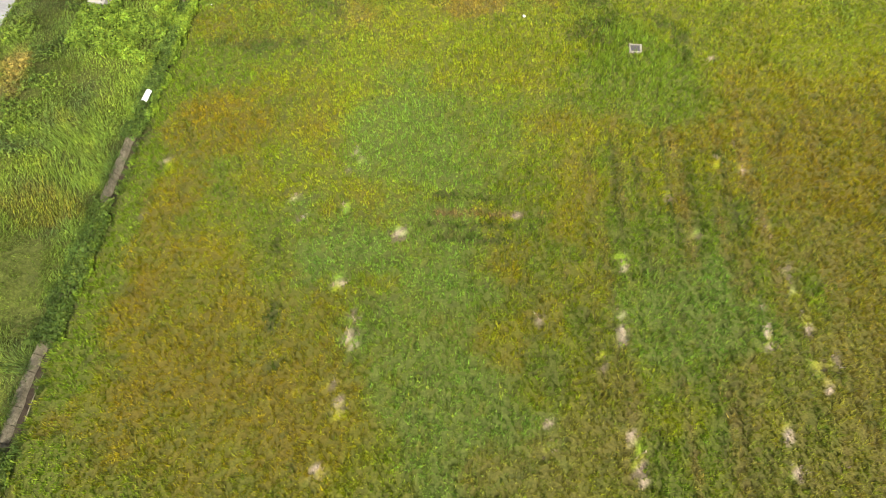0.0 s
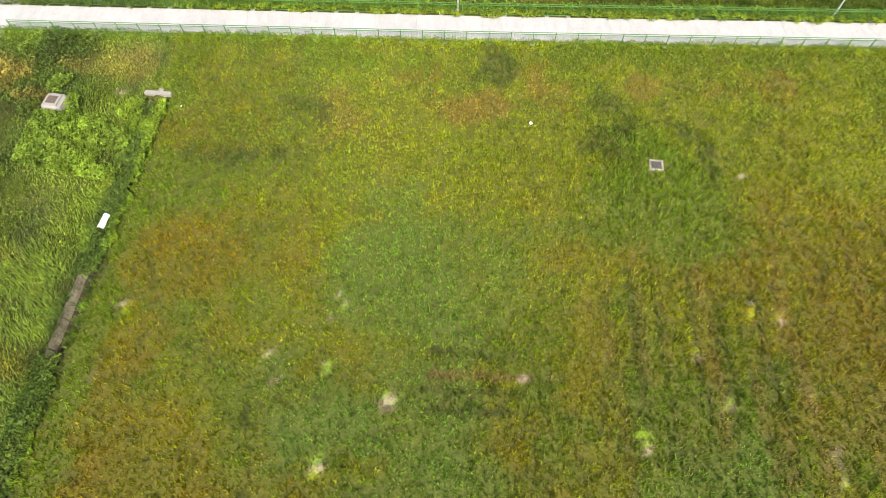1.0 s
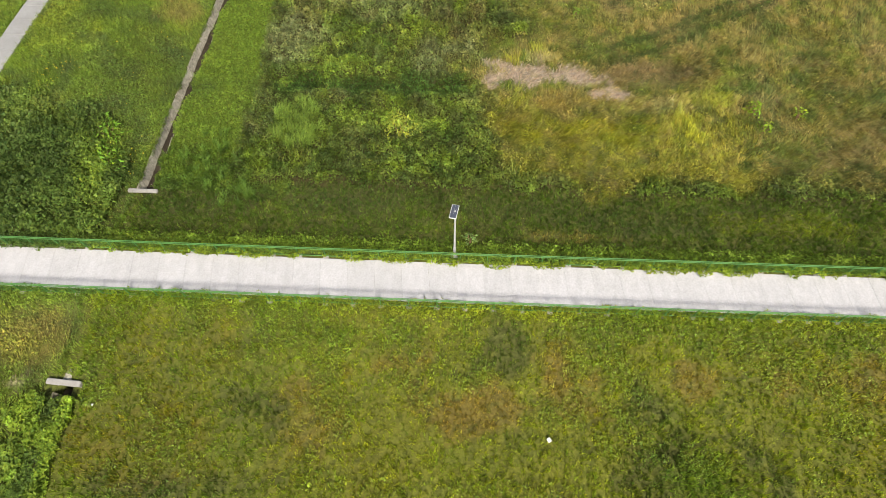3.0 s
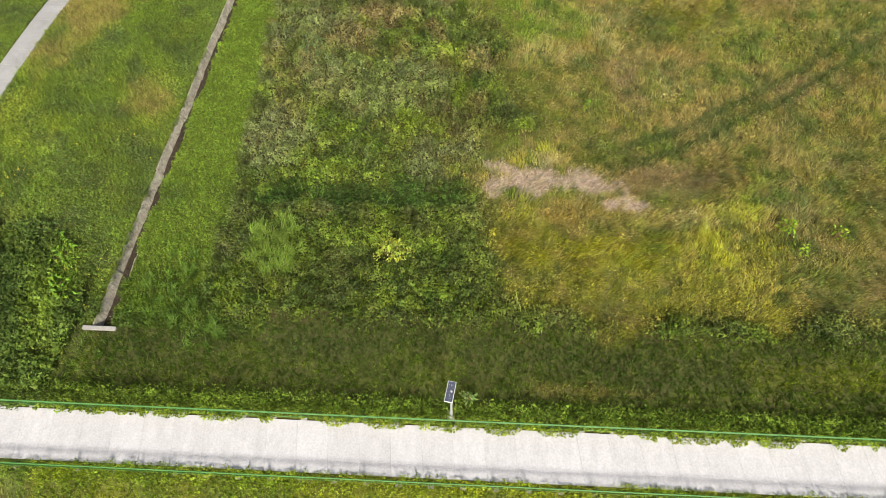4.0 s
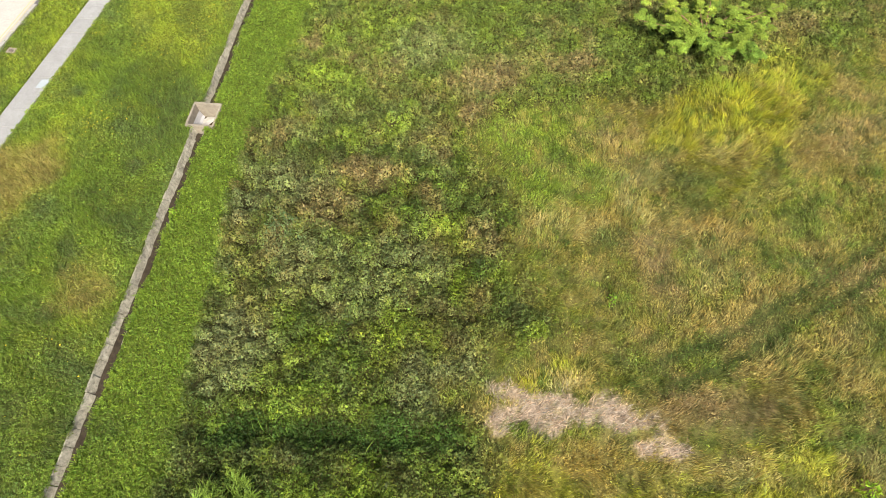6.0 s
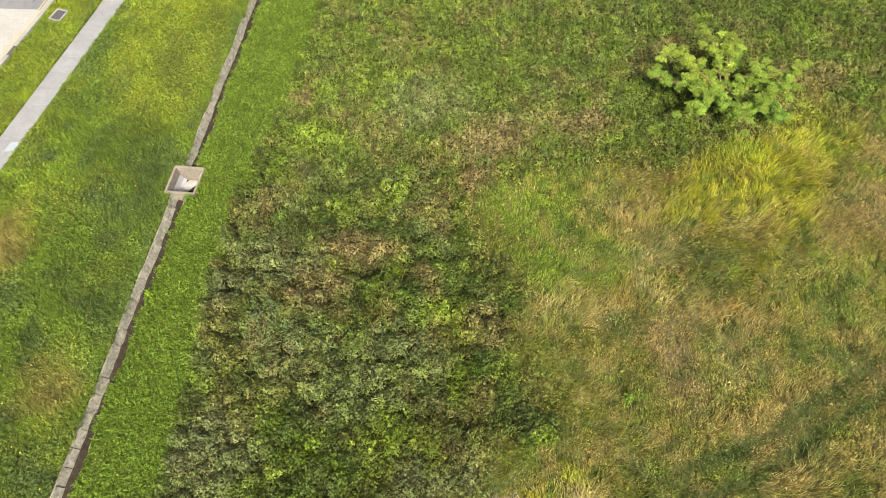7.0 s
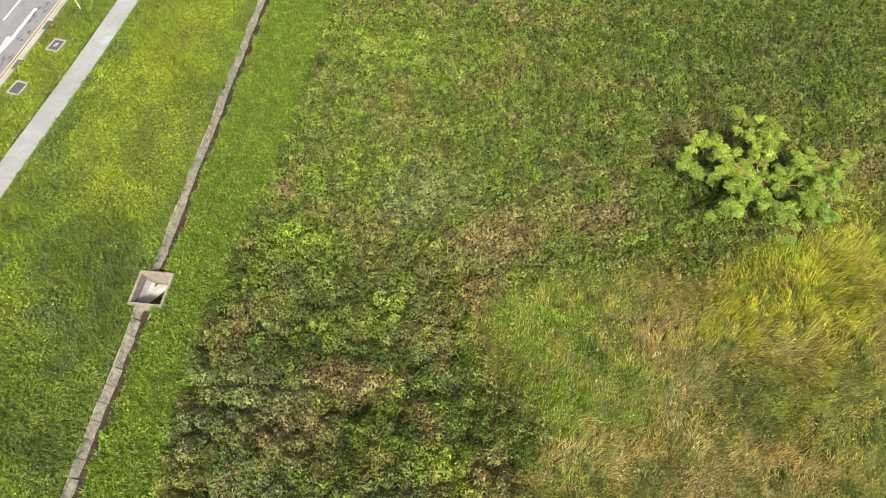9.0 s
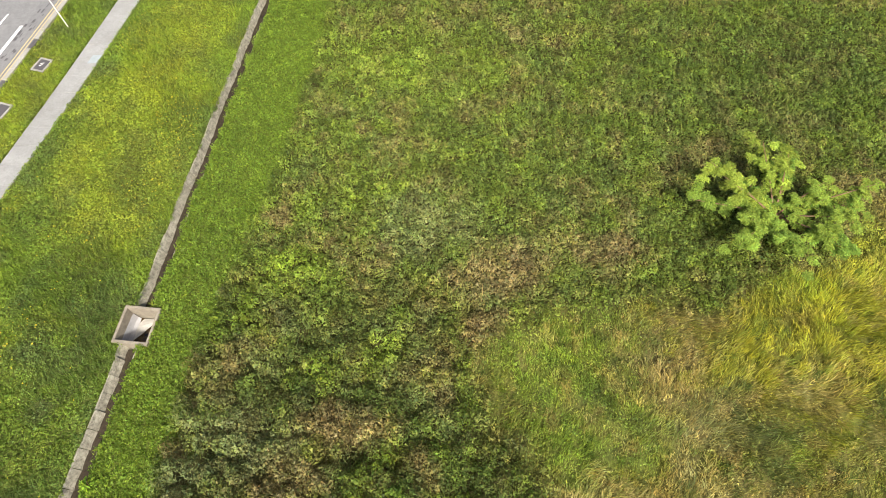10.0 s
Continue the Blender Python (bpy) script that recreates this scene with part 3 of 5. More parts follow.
Z = np.where(trench, Z - 0.88, Z)
Z = np.where((np.abs(U) < 0.92) & (np.abs(Y - PIT_Y) < 0.95), -1.7, Z)
Z = np.where(X < kerb_x(Y) - 0.05, np.minimum(Z, land(X, Y)) - 0.45, Z)
gx, gy = X.ravel(), Y.ravel()
bare = bare_at(gx, gy)[:, None]
off = (gx < LX + 1) | (gx > LX + 77) | (gy < LY + 1) | (gy > LY + 122)
bare[off] = 0
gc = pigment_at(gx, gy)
gc[off] = pigments(gx[off], gy[off])
sown = ((np.abs(gx + 1.5) < np.minimum(22.5 + 0.62 * np.maximum(gy, 0), 36)) & (gy > -4) & (gy < 110))[:, None]
thatch = np.array((0.055, 0.045, 0.018))
# earth is painted darker under the thicket, adding to the shade between leaves
share = 0.42 - 0.26 * (thicket_mask(gx, gy) * (1 - meadow_mask(gx, gy)))[:, None]
share = np.where(sown, share - 0.14 * (gy < 50)[:, None], 0.27)
gc = gc * (share + (1 - share) * bare) + thatch * (1 - share) * (1 - bare)
nu, ny = len(us), len(ys)
idx = np.arange(nu * ny).reshape(ny, nu)
quads = np.stack([idx[:-1, :-1], idx[:-1, 1:], idx[1:, 1:], idx[1:, :-1]], -1).reshape(-1, 4)
ground = new("ground", mesh_of("ground", np.c_[gx, gy, Z.ravel()], None, M_EARTH, gc, quads))
tagged(ground, "uneven brown earth and thatch under grass and weeds", "ground", kind="structure")

# ---- the paved path between its fences ----
path = tagged(new("pavement"), "pale concrete path of jointed slabs on a low embankment", "path", kind="structure")
PITCH = 1.495
x = -33.75
while x < 44:
    x1 = x + PITCH - 0.004
    part("slab", slab([(x + 0.3, near_edge(x) + 0.3), (x1 + 0.3, near_edge(x1) + 0.3), (x1, far_edge(x1) - 0.12), (x, far_edge(x) - 0.12)], 0.05 + rng.uniform(-0.002, 0.002), 0.2, 0.004), M_PATH, path)
    x += PITCH
footway = tagged(new("pavement_2"), "grey concrete footway beside the road verge", "footway", kind="structure")
y = -42.0
while y < 150:
    y1 = y + 1.49
    a, b = float(walkway_x(y)), float(walkway_x(y1))
    part("slab", slab([(a - 1.58, y), (a, y), (b, y1), (b - 1.58, y1)], 0.045 + rng.uniform(-0.004, 0.004), 0.2), M_WALKWAY, footway)
    y += 1.5
for y in (96.1, 78.9):
    a = float(walkway_x(y))
    part("mortar_patch", slab([(a - 0.72, y - 0.42), (a - 0.06, y - 0.34), (a + 0.04, y + 0.42), (a - 0.6, y + 0.38)], 0.056, 0.03), M_PATCH, footway, "pale blue-grey mortar patch")

# ---- kerb, road and bay ----
kerb = tagged(new("kerb"), "pale concrete kerb with gully openings", "kerb", kind="structure")
y = -42.0
while y < 150:
    y1 = y + 0.98
    a, b = float(kerb_x(y)), float(kerb_x(y1))
    gully = any(abs(y + 0.5 - g) < 0.5 for g in (97.1, 93.2, 87.2))
    top = 0.05 if not gully else -0.02
    part("kerbstone", slab([(a - 0.34, y), (a, y), (b, y1), (b - 0.34, y1)], top, 0.35, 0.03), M_COVER if gully else M_KERB, kerb, "dark iron gully grating" if gully else "")
    y += 1.0


def strip(name, y0, y1, inner, outer, drop, mat, parent=None, label=""):
    """A thin sheet along the kerb from y0 to y1, inner to outer metres away from it."""
    bm, last = bmesh.new(), None
    for k in range(int(math.ceil((y1 - y0) / 2)) + 1):
        yy = min(y0 + 2 * k, y1)
        kx = float(kerb_x(yy)) - 0.34
        zz = float(land(np.float64(kx + 0.3), np.float64(yy))) + drop
        row = [bm.verts.new((kx - d, yy, zz)) for d in (inner, outer)]
        if last:
            bm.faces.new((last[0], row[0], row[1], last[1]))
        last = row
    bmesh.ops.recalc_face_normals(bm, faces=bm.faces)
    if bm.faces and bm.faces[:][0].normal.z < 0:
        bmesh.ops.reverse_faces(bm, faces=bm.faces)
    return part(name, bm, mat, parent, label)


road = tagged(strip("road", 92.0, 150, 0.0, 11, -0.13, M_ASPHALT), "worn grey asphalt road with white and yellow markings", "road", kind="structure")
bay = tagged(strip("road_2", -42, 92.0, 0.0, 11, -0.128, M_BAY), "pale concrete bay beside the kerb", "bay", kind="structure")
for off in (0.18, 0.42):
    strip("yellow_line", 92.0, 150, off, off + 0.1, -0.124, M_YELLOW, road, "faded yellow edge line")
    strip("yellow_line", 60.0, 91.9, off, off + 0.1, -0.124, M_YELLOW, bay, "faded yellow edge line")
for y0, y1, o0, o1 in ((98.0, 100.6, 3.35, 3.5), (104.5, 108, 3.35, 3.5), (112, 115.5, 3.35, 3.5)):
    strip("lane_dash", y0, y1, o0, o1, -0.122, M_WHITE, road)
strip("arrow_shaft", 96.3, 99.4, 1.62, 1.86, -0.121, M_WHITE, road)
bm = bmesh.new()
kx = float(kerb_x(95.5)) - 0.34
zz = float(land(np.float64(kx + 0.3), np.float64(95.5))) - 0.120
bm.faces.new([bm.verts.new((kx + a, b, zz)) for a, b in ((-1.45, 96.32), (-2.1, 96.28), (-2.12, 93.4))])
bmesh.ops.recalc_face_normals(bm, faces=bm.faces)
part("arrow_head", bm, M_WHITE, road)
# oil drips and tar smears on the asphalt
for k in range(34):
    yy = rng.uniform(92.5, 103)
    off = rng.normal(0.95, 0.22)
    strip("tar_smear", yy, yy + rng.uniform(0.15, 0.5), off, off + rng.uniform(0.05, 0.2), -0.1235 + 0.0002 * k, M_COVER, road)


def cover_plate(name, x, y, w, d, turn, label, frame_mat, lid_mat, bars=0, proud=0.05, group="covers in the verge"):
    """A lid in a cast concrete surround."""
    z = float(land(np.float64(x), np.float64(y)))
    ob = thing(name, x, y, z, label, "cover", group, turn)
    t = 0.13
    for x0, x1, y0, y1 in ((-w / 2, w / 2, -d / 2, -d / 2 + t), (-w / 2, w / 2, d / 2 - t, d / 2), (-w / 2, -w / 2 + t, -d / 2 + t, d / 2 - t), (w / 2 - t, w / 2, -d / 2 + t, d / 2 - t)):
        part("surround", box(bmesh.new(), x0, x1, y0, y1, -0.25, proud, 0.015), frame_mat, ob)
    lid = part("lid", box(bmesh.new(), -w / 2 + t + 0.01, w / 2 - t - 0.01, -d / 2 + t + 0.01, d / 2 - t - 0.01, -0.1, proud - 0.012, 0.008), lid_mat, ob)
    for k in range(6):
        yy = -d / 2 + t + 0.06 + k * (d - 2 * t - 0.12) / 5
        part("rib", box(bmesh.new(), -w / 2 + t + 0.05, w / 2 - t - 0.05, yy - 0.012, yy + 0.012, proud - 0.013, proud - 0.004), lid_mat, lid)
    for k in range(bars):
        part("painted_bar", box(bmesh.new(), -0.02 - 0.11 * (k % 2), 0.1 - 0.03 * (k % 2), 0.13 - 0.09 * k, 0.18 - 0.09 * k, proud - 0.004, proud - 0.001), M_WHITE, lid, "white painted writing")
    return ob


cover_plate("drain_cover", -30.8, 95.45, 0.98, 1.2, -14, "dark iron cover with white painted writing in a concrete surround", M_KERB, M_COVER, 4)
cover_plate("drain_cover", -31.78, 91.3, 0.98, 1.2, -14, "dark iron cover in a concrete surround on the verge", M_KERB, M_COVER)
cover_plate("drain_cover", -34.22, 75.6, 1.05, 1.25, -8, "brown iron cover in a concrete surround on the verge", M_KERB, M_RUST)
cover_plate("drain_cover", -33.4, 82.0, 0.62, 0.5, -10, "small rusty square cover beside the kerb", M_SUMP, M_RUST)
cover_plate("inspection_cover", 11.55, 31.25, 0.86, 0.8, -4, "worn square inspection cover in a concrete frame amid tall grass", M_DRAIN, M_COVER, 0, 0.1, "")

# a raised chamber on the bank
z = float(land(np.float64(-26.2), np.float64(34.1)))
chamber = thing("inspection_chamber", -26.2, 34.1, z + 0.05, "raised rounded concrete chamber with a brown cover on the bank", "chamber", "", -6)
bm = bmesh.new()
bmesh.ops.create_cone(bm, cap_ends=True, segments=4, radius1=1.02, radius2=0.86, depth=0.7, matrix=pose(0, 0, 0.1, 0, 0, 45) @ Matrix.Diagonal((1.0, 1.0, 1, 1)))
bmesh.ops.bevel(bm, geom=list(bm.edges), offset=0.16, segments=3, affect="EDGES")
part("body", bm, M_KERB, chamber)
lid = part("lid", box(bmesh.new(), -0.34, 0.3, -0.3, 0.3, 0.40, 0.47, 0.012), M_RUST, chamber, "brown ribbed lid")
for k in range(5):
    part("rib", box(bmesh.new(), -0.28, 0.24, -0.22 + 0.1 * k, -0.2 + 0.1 * k, 0.465, 0.478), M_RUST, lid)

# ---- the open drain ----
PROFILE = [(-0.50, -0.9), (-0.54, 0.02), (-0.44, 0.05), (-0.24, -0.58), (0.34, -0.62), (0.40, -0.05), (0.44, -0.06), (0.44, -0.9)]


def channel(length, mat):
    """One cast length of an open channel, its bed at the origin's height less half a metre."""
    bm = bmesh.new()
    ends = [[bm.verts.new((x, yy, z)) for x, z in PROFILE] for yy in (0, length)]
    for i in range(len(PROFILE) - 1):
        bm.faces.new((ends[0][i], ends[0][i + 1], ends[1][i + 1], ends[1][i]))
    bmesh.ops.recalc_face_normals(bm, faces=bm.faces)
    for e in ends:
        bm.faces.new(e)
    bmesh.ops.recalc_face_normals(bm, faces=bm.faces)
    me = bpy.data.meshes.new("channel_length")
    bm.to_mesh(me)
    bm.free()
    me.materials.append(mat)
    return me


CHANNEL, MOSSY_CHANNEL = channel(0.872, M_DRAIN), channel(0.872, M_MOSSY)
for name, y0, y1 in (("drain_south", -4.0, 36.0), ("drain_north", 47.95, PIT_Y - 1.05), ("drain_far", PIT_Y + 1.05, 114.0)):
    drain = tagged(new(name), "weathered concrete open drain of short cast lengths", "drain", kind="structure")
    y = y0
    while y < y1 - 0.6:
        dx = float(drain_x(np.float64(y + 0.45)))
        slope = math.degrees(math.atan2(float(drain_x(np.float64(y + 0.9)) - drain_x(np.float64(y))), 0.9))
        z = float(land(np.float64(dx + 0.5), np.float64(y + 0.45))) + rng.uniform(-0.02, 0.03)
        ob = new("channel_length", MOSSY_CHANNEL if y0 < 0 else CHANNEL)
        ob.matrix_basis = pose(dx + 0.03 * math.sin(0.8 * y) + 0.012 * math.sin(2.3 * y) + rng.uniform(-0.015, 0.015), y, z, rng.uniform(-1.2, 1.2), rng.normal(0, 2.0), -slope + rng.normal(0, 0.6))
        ob.parent = drain
        y += 0.9
    # strip over bed and right wall: silt with the drain's shade in its colour
    bm, last, yy = bmesh.new(), None, y0
    while yy < y1:
        dx = float(drain_x(np.float64(yy)))
        z = float(land(np.float64(dx + 0.5), np.float64(yy))) - 0.53 + rng.uniform(-0.03, 0.03)
        row = [bm.verts.new((dx + a + rng.uniform(-0.03, 0.03), yy, z + b)) for a, b in ((-0.27, 0.06), (-0.12, 0.0), (0.16, 0.01), (0.33, 0.08), (0.385, 0.42))]
        if last:
            for k in range(4):
                bm.faces.new((last[k], last[k + 1], row[k + 1], row[k]))
        last, yy = row, yy + 0.3
    part("silt_bed", bm, M_SHADED_SILT, drain, "wet silt in the drain bed, with shade painted into its colour")

# headwalls where the drain goes under the path
def headwall(name, x, y, z, w, thick, high, pipe, label, turn):
    ob = thing(name, x, y, z, label, "headwall", "", turn)
    bm = bmesh.new()
    rim = [(-w / 2, -0.9), (-w / 2, high), (w / 2, high), (w / 2, -0.9)]
    arch = [(pipe * math.cos(a), -0.45 + pipe * math.sin(a)) for a in (math.pi * k / 10 for k in range(11))]
    ring = rim + [(pipe, -0.9)] + arch + [(-pipe, -0.9)]
    f = bm.faces.new([bm.verts.new((a, 0, b)) for a, b in ring])
    r = bmesh.ops.extrude_face_region(bm, geom=[f])
    bmesh.ops.translate(bm, vec=(0, thick, 0), verts=[v for v in r["geom"] if isinstance(v, bmesh.types.BMVert)])
    bmesh.ops.recalc_face_normals(bm, faces=bm.faces)
    part("wall", bm, M_KERB, ob)
    part("coping", box(bmesh.new(), -w / 2 - 0.01, w / 2 + 0.01, -0.03, thick + 0.02, high + 0.002, high + 0.07, 0.03), M_KERB, ob)
    bm = bmesh.new()
    bmesh.ops.create_cone(bm, cap_ends=False, segments=20, radius1=pipe - 0.004, radius2=pipe - 0.004, depth=2.0, matrix=pose(0, thick / 2 + (1.0 if turn == 0 else 1.0), -0.45, 90))
    part("pipe", bm, M_DRAIN, ob, "dark concrete culvert pipe")
    return ob


headwall("culvert_headwall", -20.55, 35.95, 0.36, 1.8, 0.26, 0.12, 0.5, "pale concrete culvert headwall with an arched opening", -3)
headwall("culvert_headwall", -19.95, 47.95, 0.46, 1.8, 0.2, 0.08, 0.42, "low concrete headwall across the end of the drain", 180)

# ---- the sump in the drain ----
sump = thing("sump", float(drain_x(np.float64(PIT_Y))), PIT_Y, -0.12, "open square concrete sump with brown water", "sump", "", -3)
for name, x0, x1, y0, y1, top in (("wall", -0.97, 1.0, -1.06, -0.88, 0.14), ("wall", -0.97, 1.0, 0.88, 1.06, 0.14), ("wall", -0.97, -0.82, -0.878, 0.878, 0.142), ("wall", 0.85, 1.0, -0.878, 0.878, 0.142)):
    part(name, box(bmesh.new(), x0, x1, y0, y1, -1.7, top, 0.02), M_SUMP, sump)
# white sheet sloping down the sump's left inner wall
bm = bmesh.new()
for row in ((-0.815, -0.45), (-0.74, -0.9), (-0.62, -1.09)):
    for yy in (-0.83, 0.83):
        bm.verts.new((row[0] + 0.04 * (yy > 0), yy, row[1]))
vs = list(bm.verts)
for i in (0, 2):
    bm.faces.new((vs[i], vs[i + 2], vs[i + 3], vs[i + 1]))
part("apron", bm, M_PATH, sump, "white sloping apron")
bm = bmesh.new()
shore = [(-0.66, -0.62), (-0.48, -0.34), (-0.28, -0.12), (-0.05, 0.22), (0.16, 0.50), (0.44, 0.82), (0.0, 0.83), (-0.42, 0.82), (-0.62, 0.5), (-0.64, -0.1)]
rim = [bm.verts.new((a, b, -1.09)) for a, b in shore]
hub = bm.verts.new((-0.28, 0.4, -1.0))
for k in range(len(rim)):
    bm.faces.new((rim[k], rim[(k + 1) % len(rim)], hub))
part("silt_bank", bm, M_BAY, sump, "pale tan silt above the water")
part("water", box(bmesh.new(), -0.82, 0.82, -0.84, 0.84, -1.3, -1.1), M_WATER, sump, "shallow brown water")


# ---- fences ----
def fence(name, x0, spans, edge, label):
    ob = thing(name, 0, 0, 0, label, "fence", "fences along the path")
    bar = bpy.data.meshes.new("baluster")
    bm = rod(bmesh.new(), (0, 0, 0.14), (0, 0, 0.86), 0.006, None, 5)
    bm.to_mesh(bar)
    bm.free()
    bar.materials.append(M_GREEN)
    post = bpy.data.meshes.new("post")
    bm = box(bmesh.new(), -0.026, 0.026, -0.026, 0.026, -0.1, 1.03, 0.006)
    bm.to_mesh(post)
    bm.free()
    post.materials.append(M_GREEN)
    foot = bpy.data.meshes.new("footing")
    bm = box(bmesh.new(), -0.15, 0.15, -0.14, 0.14, -0.3, 0.055, 0.03)
    bm.to_mesh(foot)
    bm.free()
    foot.materials.append(M_KERB)
    rails = bpy.data.meshes.new("rail")
    bm = rod(bmesh.new(), (0, 0, 0), (PITCH, 0, 0), 0.024, None, 6)
    bm.to_mesh(rails)
    bm.free()
    rails.materials.append(M_GREEN)
    made, far = 0, []
    for k in range(spans + 1):
        x = x0 + k * PITCH
        y, z = edge(x), float(land(np.float64(x), np.float64(edge(x))))
        dz = float(land(np.float64(x + PITCH), np.float64(edge(x)))) - z
        tilt = -math.degrees(math.atan2(dz, PITCH))
        for me, up in ((post, 0), (foot, 0)):
            o = new(me.name, me)
            o.matrix_basis, o.parent = pose(x, y, z + up, rng.uniform(-0.8, 0.8), rng.uniform(-0.5, 0.5), rng.uniform(-4, 4) if me is foot else 0), ob
        if k == spans:
            break
        for up in (1.02, 0.87, 0.13):
            o = new("rail", rails)
            o.matrix_basis, o.parent = pose(x, y, z + up, 0, tilt, 0.29), ob
        for j in range(1, 14):
            bx = x + PITCH * j / 14
            if -20 < x < 13 and made < 300:
                o = new("baluster", bar)
                o.matrix_basis, o.parent = pose(bx, y, z + dz * j / 14), ob
                made += 1
            else:
                far.append((bx, y, z + dz * j / 14))
    bm = bmesh.new()
    for bx, by, bz in far:
        box(bm, bx - 0.006, bx + 0.006, by - 0.006, by + 0.006, bz + 0.14, bz + 0.86)
    tagged(part("infill", bm, M_GREEN, ob), kind="stuff")
    return ob


fence("fence", -6.18 - 17 * PITCH, 49, near_edge, "green painted steel railing along the path's field side")
fence("fence", -6.555 - 17 * PITCH, 49, far_edge, "green painted steel railing overgrown along the path's lawn side")


# ---- solar lamps ----
def solar_lamp(x, y, turn):
    z = float(land(np.float64(x), np.float64(y)))
    ob = thing("solar_lamp", x, y, z, "galvanised lamp post with a tilted solar panel", "street lamp", "lamps along the path", turn)
    part("pole", rod(bmesh.new(), (0, 0, -0.1), (0, 0, 4.62), 0.065, 0.045, 14), M_STEEL, ob)
    part("base_sleeve", rod(bmesh.new(), (0, 0, 0), (0, 0, 0.9), 0.082, 0.078, 14), M_STEEL, ob)
    part("base_plate", box(bmesh.new(), -0.18, 0.18, -0.18, 0.18, 0, 0.03, 0.008), M_STEEL, ob)
    panel = part("solar_panel", box(bmesh.new(), -0.18, 0.18, -0.5, 0.5, -0.02, 0.02, 0.005), M_WHITE, ob, "white-framed solar panel")
    panel.matrix_basis = pose(-0.05, 0.0, 4.55, -16, 0, -8)
    for i in range(2):
        for j in range(6):
            cx, cy = -0.08 + 0.16 * i, -0.4 + 0.16 * j
            part("cell", box(bmesh.new(), cx - 0.078, cx + 0.078, cy - 0.078, cy + 0.078, 0.018, 0.0225), M_PANEL, panel, "grey-blue solar cell")
    part("bracket", rod(bmesh.new(), (0, 0.02, 4.15), (-0.05, -0.3, 4.42), 0.018, None, 6), M_STEEL, ob)
    part("luminaire", box(bmesh.new(), -0.07, 0.07, 0.03, 0.34, 4.28, 4.34, 0.02), M_STEEL, ob, "slim grey lamp head")
    return ob


for lx, lturn in ((-0.9, 0), (-26.75, 28), (25.2, 0)):
    solar_lamp(lx, 44.05, lturn)

z = float(land(np.float64(-30.5), np.float64(99.3)))
sign = thing("sign_post", -30.5, 99.3, z, "thin white post standing in the verge", "post")
part("pole", rod(bmesh.new(), (0, 0, -0.1), (0, 0, 2.9), 0.035, None, 10), M_WHITE, sign)
part("cap", rod(bmesh.new(), (0, 0, 2.9), (0, 0, 2.94), 0.04, 0.02, 10), M_WHITE, sign)

# ---- litter ----
def crumpled(name, x, y, w, d, h, mat, label, turn=0.0, fold=0.05, up=0.12):
    """A creased sheet lying on what is under it."""
    bm = bmesh.new()
    bmesh.ops.create_grid(bm, x_segments=7, y_segments=9, size=0.5)
    for v in bm.verts:
        a, b = v.co.x, v.co.y
        v.co = Vector((a * w, b * d, h * (1 - (2 * a) ** 2) + fold * noise.noise(Vector((a * 5, b * 5, x)))))
    ob = part(name, bm, mat)
    so = ob.modifiers.new("thickness", "SOLIDIFY")
    so.thickness = 0.012
    z = float(land(np.float64(x), np.float64(y)))
    ob.matrix_basis = pose(x, y, z + up, 0, 0, turn)
    return tagged(ob, label, "litter")


crumpled("plastic_sheet", -21.08, 26.2, 0.42, 0.95, 0.14, M_WHITE, "white plastic sheet lying over the overgrown drain", -6, up=0.3)
crumpled("plastic_bag", 4.09, 34.4, 0.2, 0.22, 0.1, M_WHITE, "small white plastic bag on the grass", 30)
for sx_, sy_ in ((-18.75, 35.05), (-24.3, 30.2)):
    crumpled("paper_scrap", sx_, sy_, 0.10, 0.10, 0.04, M_WHITE, "white scrap of paper on the grass", 10)


# ---- plants ----
def unit(v):
    return v / np.maximum(np.linalg.norm(v, axis=1, keepdims=True), 1e-6)


def pts(x0, x1, y0, y1, per):
    """Random places over a stretch of the plan, per so many to the square metre, within the part that the flight passes over."""
    n = int((x1 - x0) * (y1 - y0) * per)
    x, y = rng.uniform(x0, x1, n), rng.uniform(y0, y1, n)
    ok = np.abs(x + 1.5) < np.minimum(22.5 + 0.62 * np.maximum(y, 0), 36)
    return x[ok], y[ok]


def clear(x, y):
    """True where nothing built stands in the way."""
    u = x - drain_x(y)
    ok = ~((y > near_edge(x) + 0.3) & (y < far_edge(x) - 0.16) & (x > -33.8))
    w = walkway_x(y)
    ok &= ~((x > w - 1.56) & (x < w + 0.10)) & (x > kerb_x(y) + 0.10)
    ok &= ~((np.abs(u) < 1.0) & (np.abs(y - PIT_Y) < 1.06))
    ok &= ~((u > -0.44) & (u < 0.47 + 0.22 * fbm(x, y, 0.9, 3, 95)) & ((y < 36) | (y > 47.9)))
    ok &= ~((np.abs(x + 20.55) < 1.0) & (y > 35.3) & (y < 36.5)) & ~((np.abs(x + 19.95) < 0.92) & (y > 47.6) & (y < 48.1))
    for cx, cy, rx, ry in ((-30.8, 95.45, 0.6, 0.66), (-31.78, 91.3, 0.6, 0.66), (-34.22, 75.6, 0.6, 0.68), (-33.4, 82, 0.36, 0.3), (11.55, 31.25, 0.5, 0.46), (-26.2, 34.1, 0.85, 0.85)):
        ok &= ~((np.abs(x - cx) < rx) & (np.abs(y - cy) < ry))
    return ok


